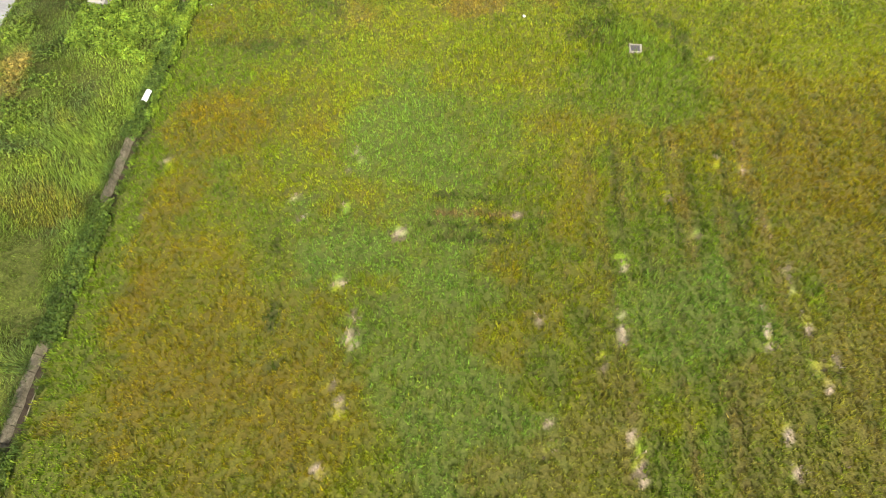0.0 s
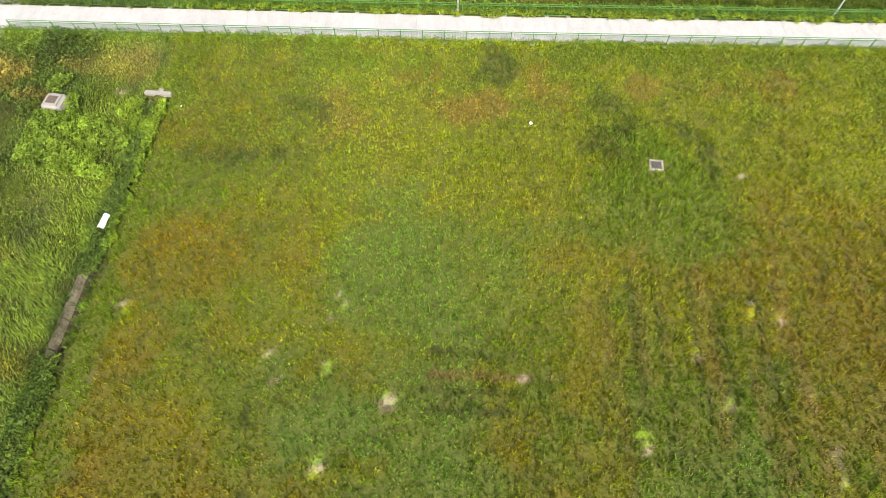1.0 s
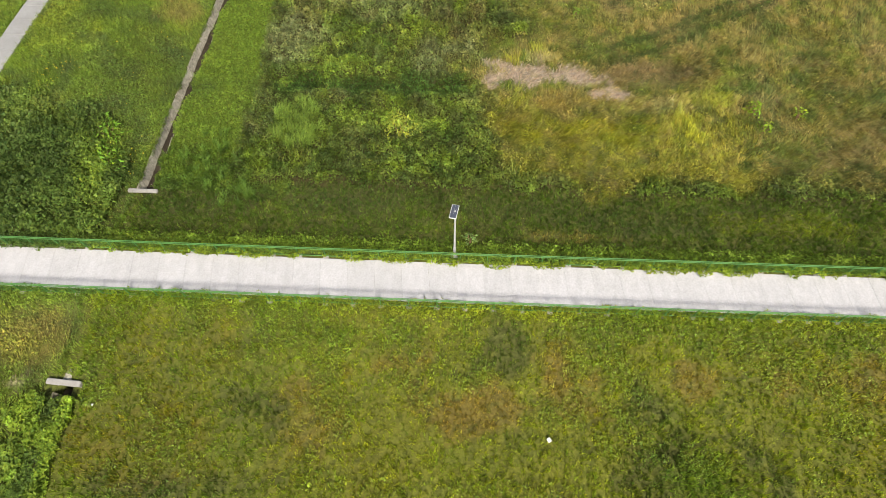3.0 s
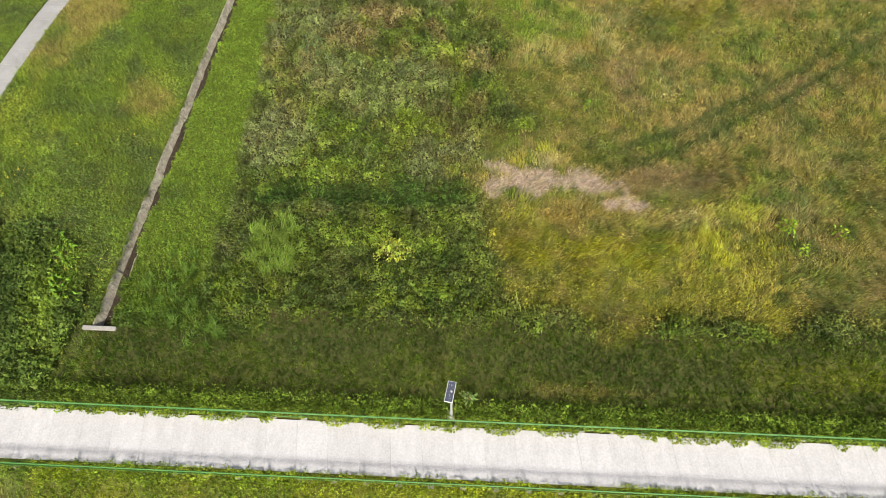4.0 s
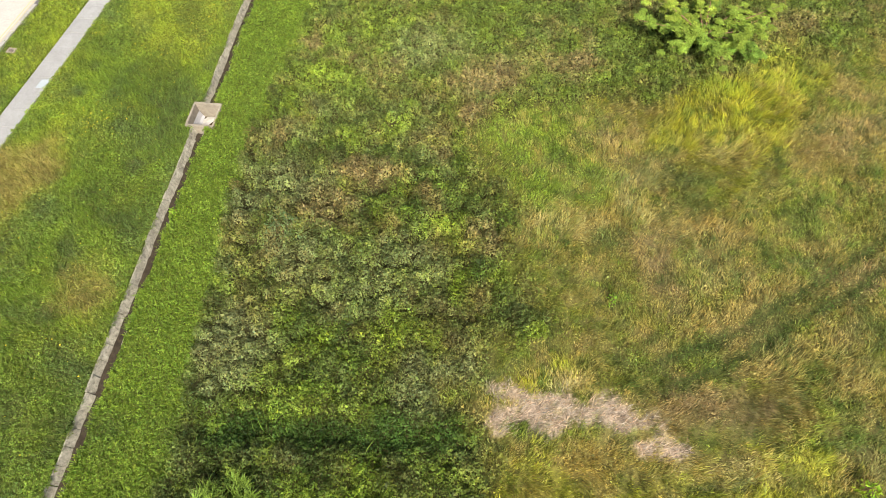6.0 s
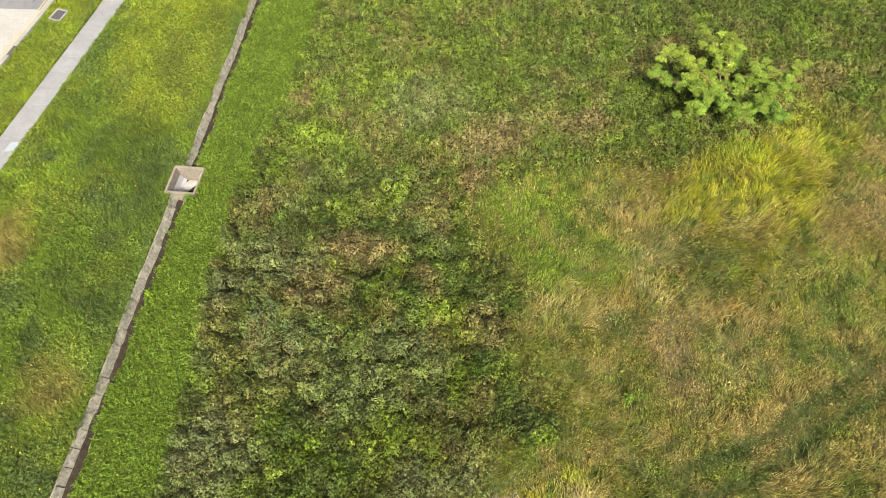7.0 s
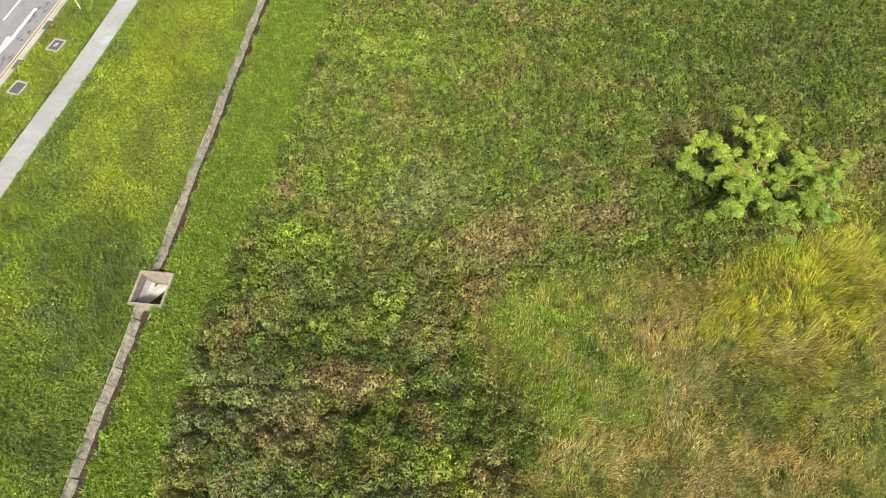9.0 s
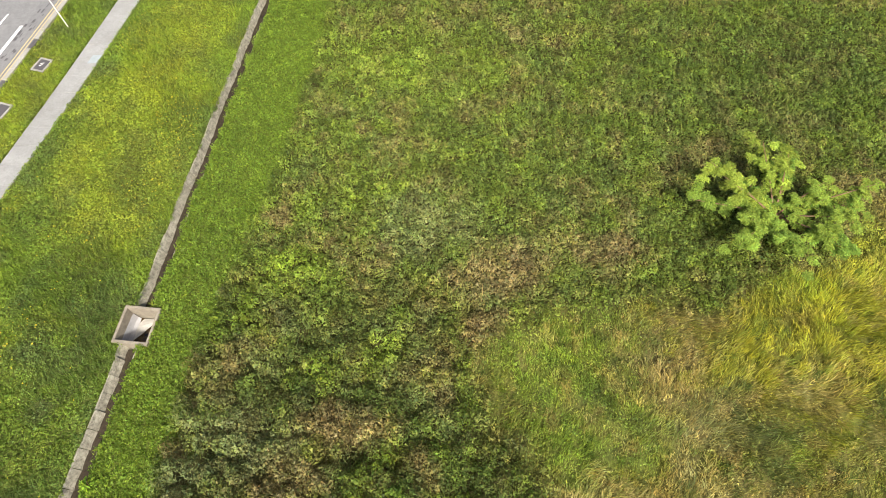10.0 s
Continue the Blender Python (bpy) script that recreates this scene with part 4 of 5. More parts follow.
def tuft_tone(x, y, size, amount):
    """Plants of one tuft share a tone."""
    gx, gy = x / size + 0.35 * fbm(x, y, size * 1.3, 1, 91), y / size + 0.35 * fbm(x, y, size * 1.3, 1, 92)
    v = np.sin(np.floor(gx) * 12.9898 + np.floor(gy) * 78.233) * 43758.5453
    return np.minimum(np.exp(amount * 2.0 * (v - np.floor(v) - 0.5)), 1.4)[:, None]


def shade_of(c, spread_, hue):
    """Each plant's own departure from the colour of its stand."""
    n = len(c)
    c = c * np.minimum(np.exp(rng.normal(0.03, spread_ * 1.15, n)), 1.36)[:, None]
    w = rng.normal(0, hue, n)[:, None]
    return np.clip(c * np.concatenate([1 + w, 1 + 0 * w, 1 - w], 1), 0.003, 0.8)


def blades(name, x, y, length, width, lean, label, category="grass", toward=None, lift=0.0, spread_=0.22, hue=0.09, segments=1, tone=0.45):
    """Grass: each blade a tapering, bent slip."""
    n = len(x)
    z = land(x, y) + lift
    length = length * np.exp(rng.normal(0, 0.25, n))
    length = length * tuft_tone(x, y, 0.21, 0.25)[:, 0]
    az = 9 * fbm(x, y, 0.35, 1, 93) + rng.normal(0, 0.8, n) if toward is None else toward + rng.normal(0, 0.45, n)
    lean = np.clip(lean + rng.normal(0, 0.22, n), 0.05, 1.45)
    d = np.stack([np.cos(az), np.sin(az), np.zeros(n)], 1)
    side = np.stack([-np.sin(az), np.cos(az), np.zeros(n)], 1)
    turn = rng.uniform(-0.9, 0.9, n)[:, None]
    side = side * np.cos(turn) + d * np.sin(turn)
    up = np.array((0, 0, 1.0))
    root = np.stack([x, y, z - 0.02], 1)
    col = shade_of(pigment_at(x, y) * tuft_tone(x, y, 0.13, tone), spread_, hue)
    w = width * np.exp(rng.normal(0, 0.2, n))[:, None] / 2
    L = length[:, None]
    s, c = np.sin(lean)[:, None], np.cos(lean)[:, None]
    if segments == 1:
        tip = root + d * L * s + up * L * c
        co = np.stack([root - side * w, root + side * w, tip], 1).reshape(-1, 3)
        tri = np.arange(3 * n).reshape(-1, 3)
        cc = np.repeat(col, 3, 0)
    else:
        s0, c0 = np.sin(lean * 0.55)[:, None], np.cos(lean * 0.55)[:, None]
        mid = root + d * L * 0.55 * s0 + up * L * 0.55 * c0
        tip = mid + d * L * 0.5 * np.sin(np.minimum(lean * 1.5, 1.7))[:, None] + up * L * 0.5 * np.cos(np.minimum(lean * 1.5, 1.7))[:, None]
        co = np.stack([root, mid - side * w, mid + side * w, tip], 1).reshape(-1, 3)
        o = (4 * np.arange(n))[:, None]
        tri = np.concatenate([o + np.array(((0, 2, 1),)), o + np.array(((1, 2, 3),))], 0)
        cc = np.repeat(col, 4, 0)
    ob = new(name, mesh_of(name, co, tri, M_LEAF, cc))
    return tagged(ob, label, category, kind="stuff")


def slips(p, size, flat, face, aspect=0.7):
    """Small leaves as single pointed slips, for stands of very many."""
    n = len(p)
    nr = unit(rng.normal(0, 1, (n, 3)) * (1 - flat) + face * flat)
    d = rng.normal(0, 1, (n, 3))
    d = unit(d - nr * np.sum(d * nr, 1, keepdims=True))
    sd = np.cross(nr, d)
    L = (size * np.exp(rng.normal(0, 0.3, n)))[:, None]
    co = np.stack([p - d * L * 0.5 - sd * L * aspect * 0.5, p - d * L * 0.5 + sd * L * aspect * 0.5, p + d * L * 0.6], 1).reshape(-1, 3)
    return co, np.arange(3 * n).reshape(-1, 3)


def leaf_arrays(p, size, flat, aspect=0.5, toward=None):
    """Folded, pointed leaves at the places p; flat: how far they face the sky. Returns vertices and triangles."""
    n = len(p)
    nr = unit(rng.normal(0, 1, (n, 3)) * (1 - flat) + np.array((0, 0, 1.0)) * flat)
    d = rng.normal(0, 1, (n, 3)) if toward is None else toward + rng.normal(0, 0.4, (n, 3))
    d = unit(d - nr * np.sum(d * nr, 1, keepdims=True))
    sd = np.cross(nr, d)
    L = (size * np.exp(rng.normal(0, 0.28, n)))[:, None]
    co = np.stack([p - d * L * 0.5, p - sd * L * aspect * 0.5 + nr * L * 0.12, p + d * L * 0.5 - nr * L * 0.1, p + sd * L * aspect * 0.5 + nr * L * 0.12], 1).reshape(-1, 3)
    o = (4 * np.arange(n))[:, None]
    tri = np.concatenate([o + np.array(((0, 1, 2),)), o + np.array(((0, 2, 3),))], 0)
    return co, tri


def dice_at(a, b, seed):
    v = np.sin(a * 127.1 + b * 311.7 + seed * 74.7) * 43758.5453
    return v - np.floor(v)


def mounds(x, y, cell, seed):
    """Rounded heads of foliage about a cell apart: the height of the uppermost, 0 to 1, and where its middle lies."""
    x = x + 0.3 * cell * fbm(x, y, 0.7 * cell, 1, seed + 3)
    y = y + 0.3 * cell * fbm(x, y, 0.7 * cell, 1, seed + 4)
    xi, yi = np.floor(x / cell), np.floor(y / cell)
    best, mx, my, sx, sy = np.zeros(len(x)), x.copy(), y.copy(), np.zeros(len(x)), np.zeros(len(x))
    for i in (-1, 0, 1):
        for j in (-1, 0, 1):
            a, b = xi + i, yi + j
            p, q = dice_at(a, b, seed), dice_at(a, b, seed + 1)
            dx, dy = x - (a + 0.1 + 0.8 * p) * cell, y - (b + 0.1 + 0.8 * q) * cell
            r2 = (cell * (0.55 + 0.4 * ((7.3 * p + 3.1 * q) % 1))) ** 2
            root, tip = np.sqrt(np.maximum(1 - (dx * dx + dy * dy) / r2, 0)), 0.55 + 0.45 * ((5.7 * p + 9.7 * q) % 1)
            up = np.flatnonzero(root * tip > best)
            best[up] = (root * tip)[up]
            mx[up], my[up] = (x - dx)[up], (y - dy)[up]
            fall = (tip / (r2 * np.maximum(root, 0.25)))[up]
            sx[up], sy[up] = -dx[up] * fall, -dy[up] * fall
    return best, mx, my, sx, sy


def leaves(name, x, y, high, size, label, category="weeds", flat=0.55, depth=0.35, spread_=0.16, hue=0.07, clump=0.9, sprig=0.27, aspect=0.5, seed=51, tone=0.3, own="", pure=0.75, gaps=0.0):
    """Leaves over the heads of a clumpy stand of weeds, gathered in sprigs; gaps: how far the hollows between are bare."""
    high = high + 0 * x
    (a, ax, ay, sx, sy), (b, bx, by, tx, ty) = mounds(x, y, clump, seed), mounds(x, y, sprig, seed + 7)
    if gaps:
        ok = rng.random(len(x)) < 1 - gaps * (1 - smooth(0.1, 0.75, 0.6 * a + 0.5 * b))
        x, y, high, a, ax, ay, sx, sy, b, bx, by, tx, ty = (v[ok] for v in (x, y, high, a, ax, ay, sx, sy, b, bx, by, tx, ty))
    n = len(x)
    swell = np.minimum(high, 0.45 * sprig + 0.1)
    slope = [np.clip(0.8 * high * s + swell * t, -1.6, 1.6) for s, t in ((sx, tx), (sy, ty))]
    z = land(x, y) + high * (0.2 + 0.8 * a) + swell * b - depth * rng.random(n) ** 2 * np.minimum(high, 0.8)
    p = np.stack([x, y, np.maximum(z, land(x, y) + 0.02)], 1)
    face = unit(np.stack([-slope[0], -slope[1], np.ones(n)], 1))
    fine = size < 0.14
    co, tri = slips(p, size, flat, face) if fine else leaf_arrays(p, size, flat, aspect)
    col = 0.5 * pigment_at(x, y) + 0.5 * pigment_at(0.5 * (ax + bx), 0.5 * (ay + by))
    if own:
        col = col * (1 - pure) + np.array(PIG[own]) * pure
    col = col * np.exp(tone * 2 * (dice_at(bx, by, 3) - 0.5) + 0.7 * tone * 2 * (dice_at(ax, ay, 4) - 0.5))[:, None]
    col = np.repeat(shade_of(col, spread_, hue), 3 if fine else 4, 0)
    return tagged(new(name, mesh_of(name, co, tri, M_LEAF, col)), label, category, kind="stuff")


def tufted(name, tx, ty, count, length, width, lean, label, category="grass", toward=None, splay=3.0, radius=0.06, spread_=0.12, hue=0.05, segments=1, tone=0.25):
    """Grass standing in tufts: the blades of one share its colour, height and lean."""
    n = len(tx)
    length = length * np.exp(rng.normal(0, 0.22, n))
    az = rng.uniform(0, 6.3, n) if toward is None else toward
    col = shade_of(pigment_at(tx, ty), tone, 0.05)
    k = np.repeat(np.arange(n), count)
    m = len(k)
    x, y = tx[k] + rng.normal(0, radius, m), ty[k] + rng.normal(0, radius, m)
    L = (length[k] * np.exp(rng.normal(0, 0.2, m)))[:, None]
    az = az[k] + rng.normal(0, splay, m)
    lean = np.clip(lean + rng.normal(0, 0.12, n)[k] + rng.normal(0, 0.18, m), 0.04, 1.4)
    d = np.stack([np.cos(az), np.sin(az), np.zeros(m)], 1)
    turn = (az + 1.57 + rng.uniform(-0.9, 0.9, m))
    side = np.stack([np.cos(turn), np.sin(turn), np.zeros(m)], 1) * (0.5 * width * np.exp(rng.normal(0, 0.2, m)))[:, None]
    up = np.array((0, 0, 1.0))
    root = np.stack([x, y, land(x, y) - 0.02], 1)
    col = shade_of(col[k], spread_, hue)
    if segments == 1:
        tip = root + d * L * np.sin(lean)[:, None] + up * L * np.cos(lean)[:, None]
        co = np.stack([root - side, root + side, tip], 1).reshape(-1, 3)
        tri, cc = np.arange(3 * m).reshape(-1, 3), np.repeat(col, 3, 0)
    else:
        first, last = 0.55 * lean, np.minimum(1.45 * lean, 1.75)
        mid = root + L * 0.55 * (d * np.sin(first)[:, None] + up * np.cos(first)[:, None])
        tip = mid + L * 0.5 * (d * np.sin(last)[:, None] + up * np.cos(last)[:, None])
        co = np.stack([root, mid - side, mid + side, tip], 1).reshape(-1, 3)
        o = (4 * np.arange(m))[:, None]
        tri, cc = np.concatenate([o + np.array(((0, 2, 1),)), o + np.array(((1, 2, 3),))], 0), np.repeat(col, 4, 0)
    return tagged(new(name, mesh_of(name, co, tri, M_LEAF, cc)), label, category, kind="stuff")


def keep(x, y, chance):
    ok = rng.random(len(x)) < chance
    return x[ok], y[ok]


# the mown field
x, y = pts(-23, 36, -4, 41.3, 40)
u = x - drain_x(y)
x, y = keep(x, y, clear(x, y) * (u > 0.3) * (1 - 1.2 * bare_at(x, y)))
ring = np.exp(-(((x - 11.5) / 3.6) ** 2 + ((y - 30.8) / 3.4) ** 2) ** 2)
rank = np.clip(0.5 + fbm(x, y, 0.8, 2, 61), 0.1, 1.2)
mown = 1 - 0.15 * np.maximum(smooth(31, 35, y), smooth(-7, -11, x))
tufted("field_grass", x, y, 7, (0.16 + 0.09 * rank + 0.16 * ring) * mown, 0.036, 0.34, "short yellow-green and rusty mown grass with bare streaks", radius=0.045, tone=0.27, spread_=0.15)

# patches of clover and plantain in the field beside the path
x, y = pts(-20, 34, 29, 41.2, 300)
patch = np.clip(sum(p[6] * blot(x, y, *p[1:6]) for p in FIELD_BAND if p[0] in ("dark", "green")), 0, 1)
patch = np.maximum(patch, 0.8 * smooth(0.16, 0.4, fbm(x, y, 2.4, 3, 97)) * smooth(30, 34, y))
x, y = keep(x, y, clear(x, y) * (x - drain_x(y) > 0.5) * 0.75 * patch)
leaves("field_weeds", x, y, 0.14, 0.085, "patches of low green clover in the mown field", clump=0.5, sprig=0.2, seed=79, tone=0.22, own="clover", pure=0.6)

# long grass on the bank south of the path, and over the drain's edges
x, y = pts(-36, -19.5, 2, 40.9, 230)
u = x - drain_x(y)
x, y = keep(x, y, clear(x, y) * (u < 0.2) * (1 - 0.9 * bare_at(x, y)) * (0.35 + 0.65 * (fbm(x, y, 2.2, 2, 62) > -0.35)))
drift = 1.2 + 2.0 * fbm(x, y, 2.0, 2, 63)
tall = smooth(-8, -2.5, x - drain_x(y)) * smooth(37.0, 35.0, y)
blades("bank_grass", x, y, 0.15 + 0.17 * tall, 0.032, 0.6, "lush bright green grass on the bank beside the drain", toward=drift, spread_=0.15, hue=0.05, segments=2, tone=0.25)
# weeds on the upper bank
x, y = pts(-36, -22, 20, 40.9, 190)
x, y = keep(x, y, clear(x, y) * np.clip(0.15 + 0.85 * smooth(-4.0, -7.5, x - drain_x(y)), 0, 1) * (fbm(x, y, 2.6, 2, 64) > -0.25))
leaves("bank_weeds", x, y, 0.28, 0.11, "dark green broad-leaved weeds on the bank", clump=0.7)
# creepers that have grown over the drain
x, y = pts(-24, -18, 0, 36.2, 900)
u = x - drain_x(y)
grown = 1 - np.clip(smooth(9.6, 8.8, y + 0 * x) * smooth(3, 4.0, y) + smooth(17.6, 18.4, y) * smooth(23.2, 22.6, y), 0, 1)
x, y = keep(x, y, (np.abs(u + 0.05) < 0.85 + 0.5 * fbm(x, y, 1.2, 2, 65)) * grown * (y < 35.25 + 0.25 * fbm(x, y, 0.5, 2, 65)) * (0.5 + 0.5 * (fbm(x, y, 0.7, 2, 66) > -0.3)))
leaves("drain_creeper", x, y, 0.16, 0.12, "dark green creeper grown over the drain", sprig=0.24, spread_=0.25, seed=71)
x, y = pts(-27, -19, 29, 36.3, 300)
x, y = keep(x, y, clear(x, y) * (x - drain_x(y) < 0.9) * (fbm(x, y, 1.8, 2, 67) > -0.1))
leaves("bank_creeper", x, y, 0.5, 0.17, "bright green large-leaved creeper by the culvert", flat=0.7, spread_=0.2, seed=72, tone=0.35, own="green", pure=0.6)

# weeds along the fences
x, y = pts(-34, 36, 43.2, 45.0, 620)
edge = far_edge(x)
x, y = keep(x, y, (y > edge - 0.30 + 0.34 * fbm(x, y, 0.7, 3, 68)) * smooth(1.5, 0.3, y - edge))
leaves("fence_weeds", x, y, 0.42, 0.085, "green creeping weeds along the foot of the fence", spread_=0.3, seed=73)
x, y = pts(-33, 36, 40.0, 41.5, 450)
x, y = keep(x, y, (y < near_edge(x) + 0.32 + 0.22 * fbm(x, y, 0.6, 3, 69)) * smooth(0.9, 0.2, near_edge(x) - y))
leaves("fence_weeds", x, y, 0.2, 0.065, "low green weeds along the field side of the path", seed=74)

# mown lawn north of the path
x, y = pts(-34, 36, 44.0, 50.0, 62)
x, y = keep(x, y, clear(x, y) * (x - drain_x(y) > -9) * (1 - 0.8 * thicket_mask(x, y)))
tufted("lawn_grass", x, y, 7, 0.16, 0.034, 0.36, "dark green mown grass between path and thicket", radius=0.05, tone=0.32)
# bushy weeds at the corner of path and footway
x, y = pts(-33, -19, 44.2, 55, 420)
x, y = keep(x, y, clear(x, y) * (x - drain_x(y) < -1.2) * smooth(54.5, 51.5, y + 2.2 * fbm(x, y, 2.5, 2, 81) + 0.55 * (x + 26)))
leaves("corner_bushes", x, y, 0.9, 0.13, "dense dark green bushy weeds at the path's corner", depth=0.5, clump=1.1, seed=75, gaps=0.5)

# the verge between footway and drain, north of the path
x, y = pts(-38, -17, 48, 108, 440)
u = x - drain_x(y)
lawn = smooth(0.2, -0.6, x - (walkway_x(y) - 1.5))
cover = np.clip(0.7 + 1.3 * fbm(x, y, 3.0, 3, 82), 0.1, 0.95) * (1 - 0.9 * lawn)
for p in BANK_NORTH:
    if p[0] == "hay":
        cover = cover * (1 - 0.9 * blot(x, y, *p[1:6]))
ok = clear(x, y) & (u < -0.3)
pick = rng.random(len(x)) < cover
a = ok & pick
leaves("verge_weeds", x[a], y[a], 0.16, 0.08, "green clover-like weeds over the road verge", flat=0.7, clump=0.8, sprig=0.2, seed=76, tone=0.2, spread_=0.14, gaps=0.4)
a = ok & ~pick
blades("verge_grass", x[a], y[a], 0.17 + 0.12 * (1 - lawn[a]), 0.034, 0.6, "yellow-green grass of the road verge", spread_=0.14, hue=0.05, tone=0.22)
x, y = pts(-30, -19, 48, 104, 9)
x, y = keep(x, y, clear(x, y) * (x - drain_x(y) < -0.8) * (x > walkway_x(y) + 0.3) * np.clip(-0.15 + 1.6 * fbm(x, y, 4, 2, 83), 0.03, 1))
p = np.stack([x, y, land(x, y) + rng.uniform(0.3, 0.5, len(x))], 1)
co, tri = leaf_arrays(p, 0.075, 0.85, 0.9)
col = np.tile(np.array((0.55, 0.46, 0.04)), (len(co), 1))
tagged(new("verge_flowers", mesh_of("verge_flowers", co, tri, M_LEAF, col)), "small yellow wild flowers scattered over the verge", "flowers", kind="stuff")

# the green strip between drain and thicket
x, y = pts(-21, -11, 48, 112, 520)
th = thicket_mask(x, y)
x, y = keep(x, y, clear(x, y) * (x - drain_x(y) > 0.3) * (1 - th))
a = rng.random(len(x)) < 0.62
leaves("strip_weeds", x[a], y[a], 0.16, 0.085, "low dense green weeds between drain and thicket", clump=0.6, sprig=0.2, seed=77, tone=0.22, gaps=0.5)
blades("strip_grass", x[~a], y[~a], 0.2 + 0 * x[~a], 0.036, 0.75, "green grass between drain and thicket", spread_=0.14, tone=0.2)

# grass hanging over both lips of the drain
x, y = pts(-23, -14, 2, 108, 40)
u = x - drain_x(y)
x, y = keep(x, y, clear(x, y) * (((u > 0.42) & (u < 0.72)) | ((u < -0.44) & (u > -0.66))) * np.clip(0.55 + 1.6 * fbm(x, y, 1.6, 2, 98), 0, 1))
tufted("drain_edge_grass", x, y, 12, 0.3, 0.03, 0.75, "grass hanging over the lips of the drain", toward=np.where(x > drain_x(y), 3.14, 0.0), splay=0.7, radius=0.07, segments=2)

# the thicket and the rank cover beyond it
x, y = pts(-16.5, 35, 48.2, 106, 510)
x, y = keep(x, y, np.where(y > 98, 0.7, 1.0))
wild = thicket_mask(x, y) * (1 - meadow_mask(x, y))
x, y = keep(x, y, wild)
high = np.interp(y, (48, 52, 60, 70, 76, 84, 112), (0.6, 0.9, 0.9, 1.4, 1.1, 0.7, 0.7)) * np.interp(x, (-15, -9, -4, 3, 36), (1.15, 1.15, 0.95, 0.7, 0.7))
track = np.clip(1.4 - np.abs(y - 57.3) / 0.8, 0, 1) * smooth(1.5, -1, x)
high = high * (1 - 0.8 * track)
a = y < 77.5 + 3 * fbm(x, y, 4, 2, 15)
leaves("thicket", x[a], y[a], high[a], 0.104, "tangled dark green and brownish weeds in a dense thicket", "thicket", flat=0.6, depth=0.5, clump=0.95, sprig=0.3, tone=0.38, spread_=0.26, gaps=0.4)
a = ~a
leaves("rank_cover", x[a], y[a], 0.9 * high[a], 0.104, "knee-high green and brownish weeds in a close cover", "weeds", flat=0.6, depth=0.4, clump=0.74, sprig=0.27, seed=56, tone=0.34, spread_=0.28, gaps=0.4)
x, y = pts(-16.5, 36, 48.2, 112, 16)
x, y = keep(x, y, thicket_mask(x, y) * (1 - meadow_mask(x, y)) * np.clip(0.25 + 1.2 * fbm(x, y, 2.5, 2, 84), 0, 1))
blades("thicket_stalks", x, y, 0.55 + 0.2 * (y < 80), 0.035, 0.6, "thin brown and green stalks standing out of the thicket", "weeds", lift=0.35, segments=2)

# the rank meadow
x, y = pts(-2, 32, 48.6, 90, 20)
x, y = keep(x, y, meadow_mask(x, y) * (1 - 0.9 * bare_at(x, y)) * (1 - 0.45 * rut_mask(x, y)))
ruts = rut_mask(x, y)
flow = 1.0 + 2.4 * fbm(x, y, 5.0, 2, 85) + 0.9 * fbm(x, y, 1.2, 2, 86)
lush = np.clip(sum(blot(x, y, *p[1:6]) for p in MEADOW if p[0] in ("blade", "lime", "straw", "hay")), 0, 1)
tall = 0.25 + 0.18 * lush + 0.2 * fbm(x, y, 1.1, 2, 88)
tufted("meadow_grass", x, y, 12, np.clip(tall, 0.16, 1) * (1 - 0.7 * ruts), 0.027, 0.66, "rank olive, lime and straw-coloured grass swirled over by the wind", toward=flow, splay=0.6, radius=0.12, segments=2, tone=0.24, spread_=0.14)
x, y = pts(-2, 33, 48.6, 92, 170)
x, y = keep(x, y, meadow_mask(x, y) * (1 - 0.95 * bare_at(x, y)) * (1 - 0.6 * np.clip(sum(blot(x, y, *p[1:6]) for p in MEADOW if p[0] in ("blade", "lime")), 0, 1)) * np.clip(0.45 + 1.1 * fbm(x, y, 2.0, 2, 87), 0, 1))
leaves("meadow_weeds", x, y, 0.26, 0.08, "low olive and brown weeds amid the meadow grass", flat=0.45, clump=0.7, seed=78)
# dead stems over the bare scar
x, y = pts(-1, 13, 55.5, 63, 160)
x, y = keep(x, y, 0.75 * bare_at(x, y))
ob = blades("dead_stems", x, y, 0.32 + 0 * x, 0.03, 1.25, "bleached dead stems lying on the bare scar", "dead grass", toward=0.3 + 0 * x, segments=2)


# ---- single plants ----
def tinted(n, base, spread_=0.22, hue=0.1):
    return shade_of(np.tile(np.array(base), (n, 1)), spread_, hue)


def foliage(name, co, tri, col, parent, label=""):
    ob = new(name, mesh_of(name, co, tri, M_LEAF, col))
    ob.parent = parent
    return tagged(ob, label) if label else ob


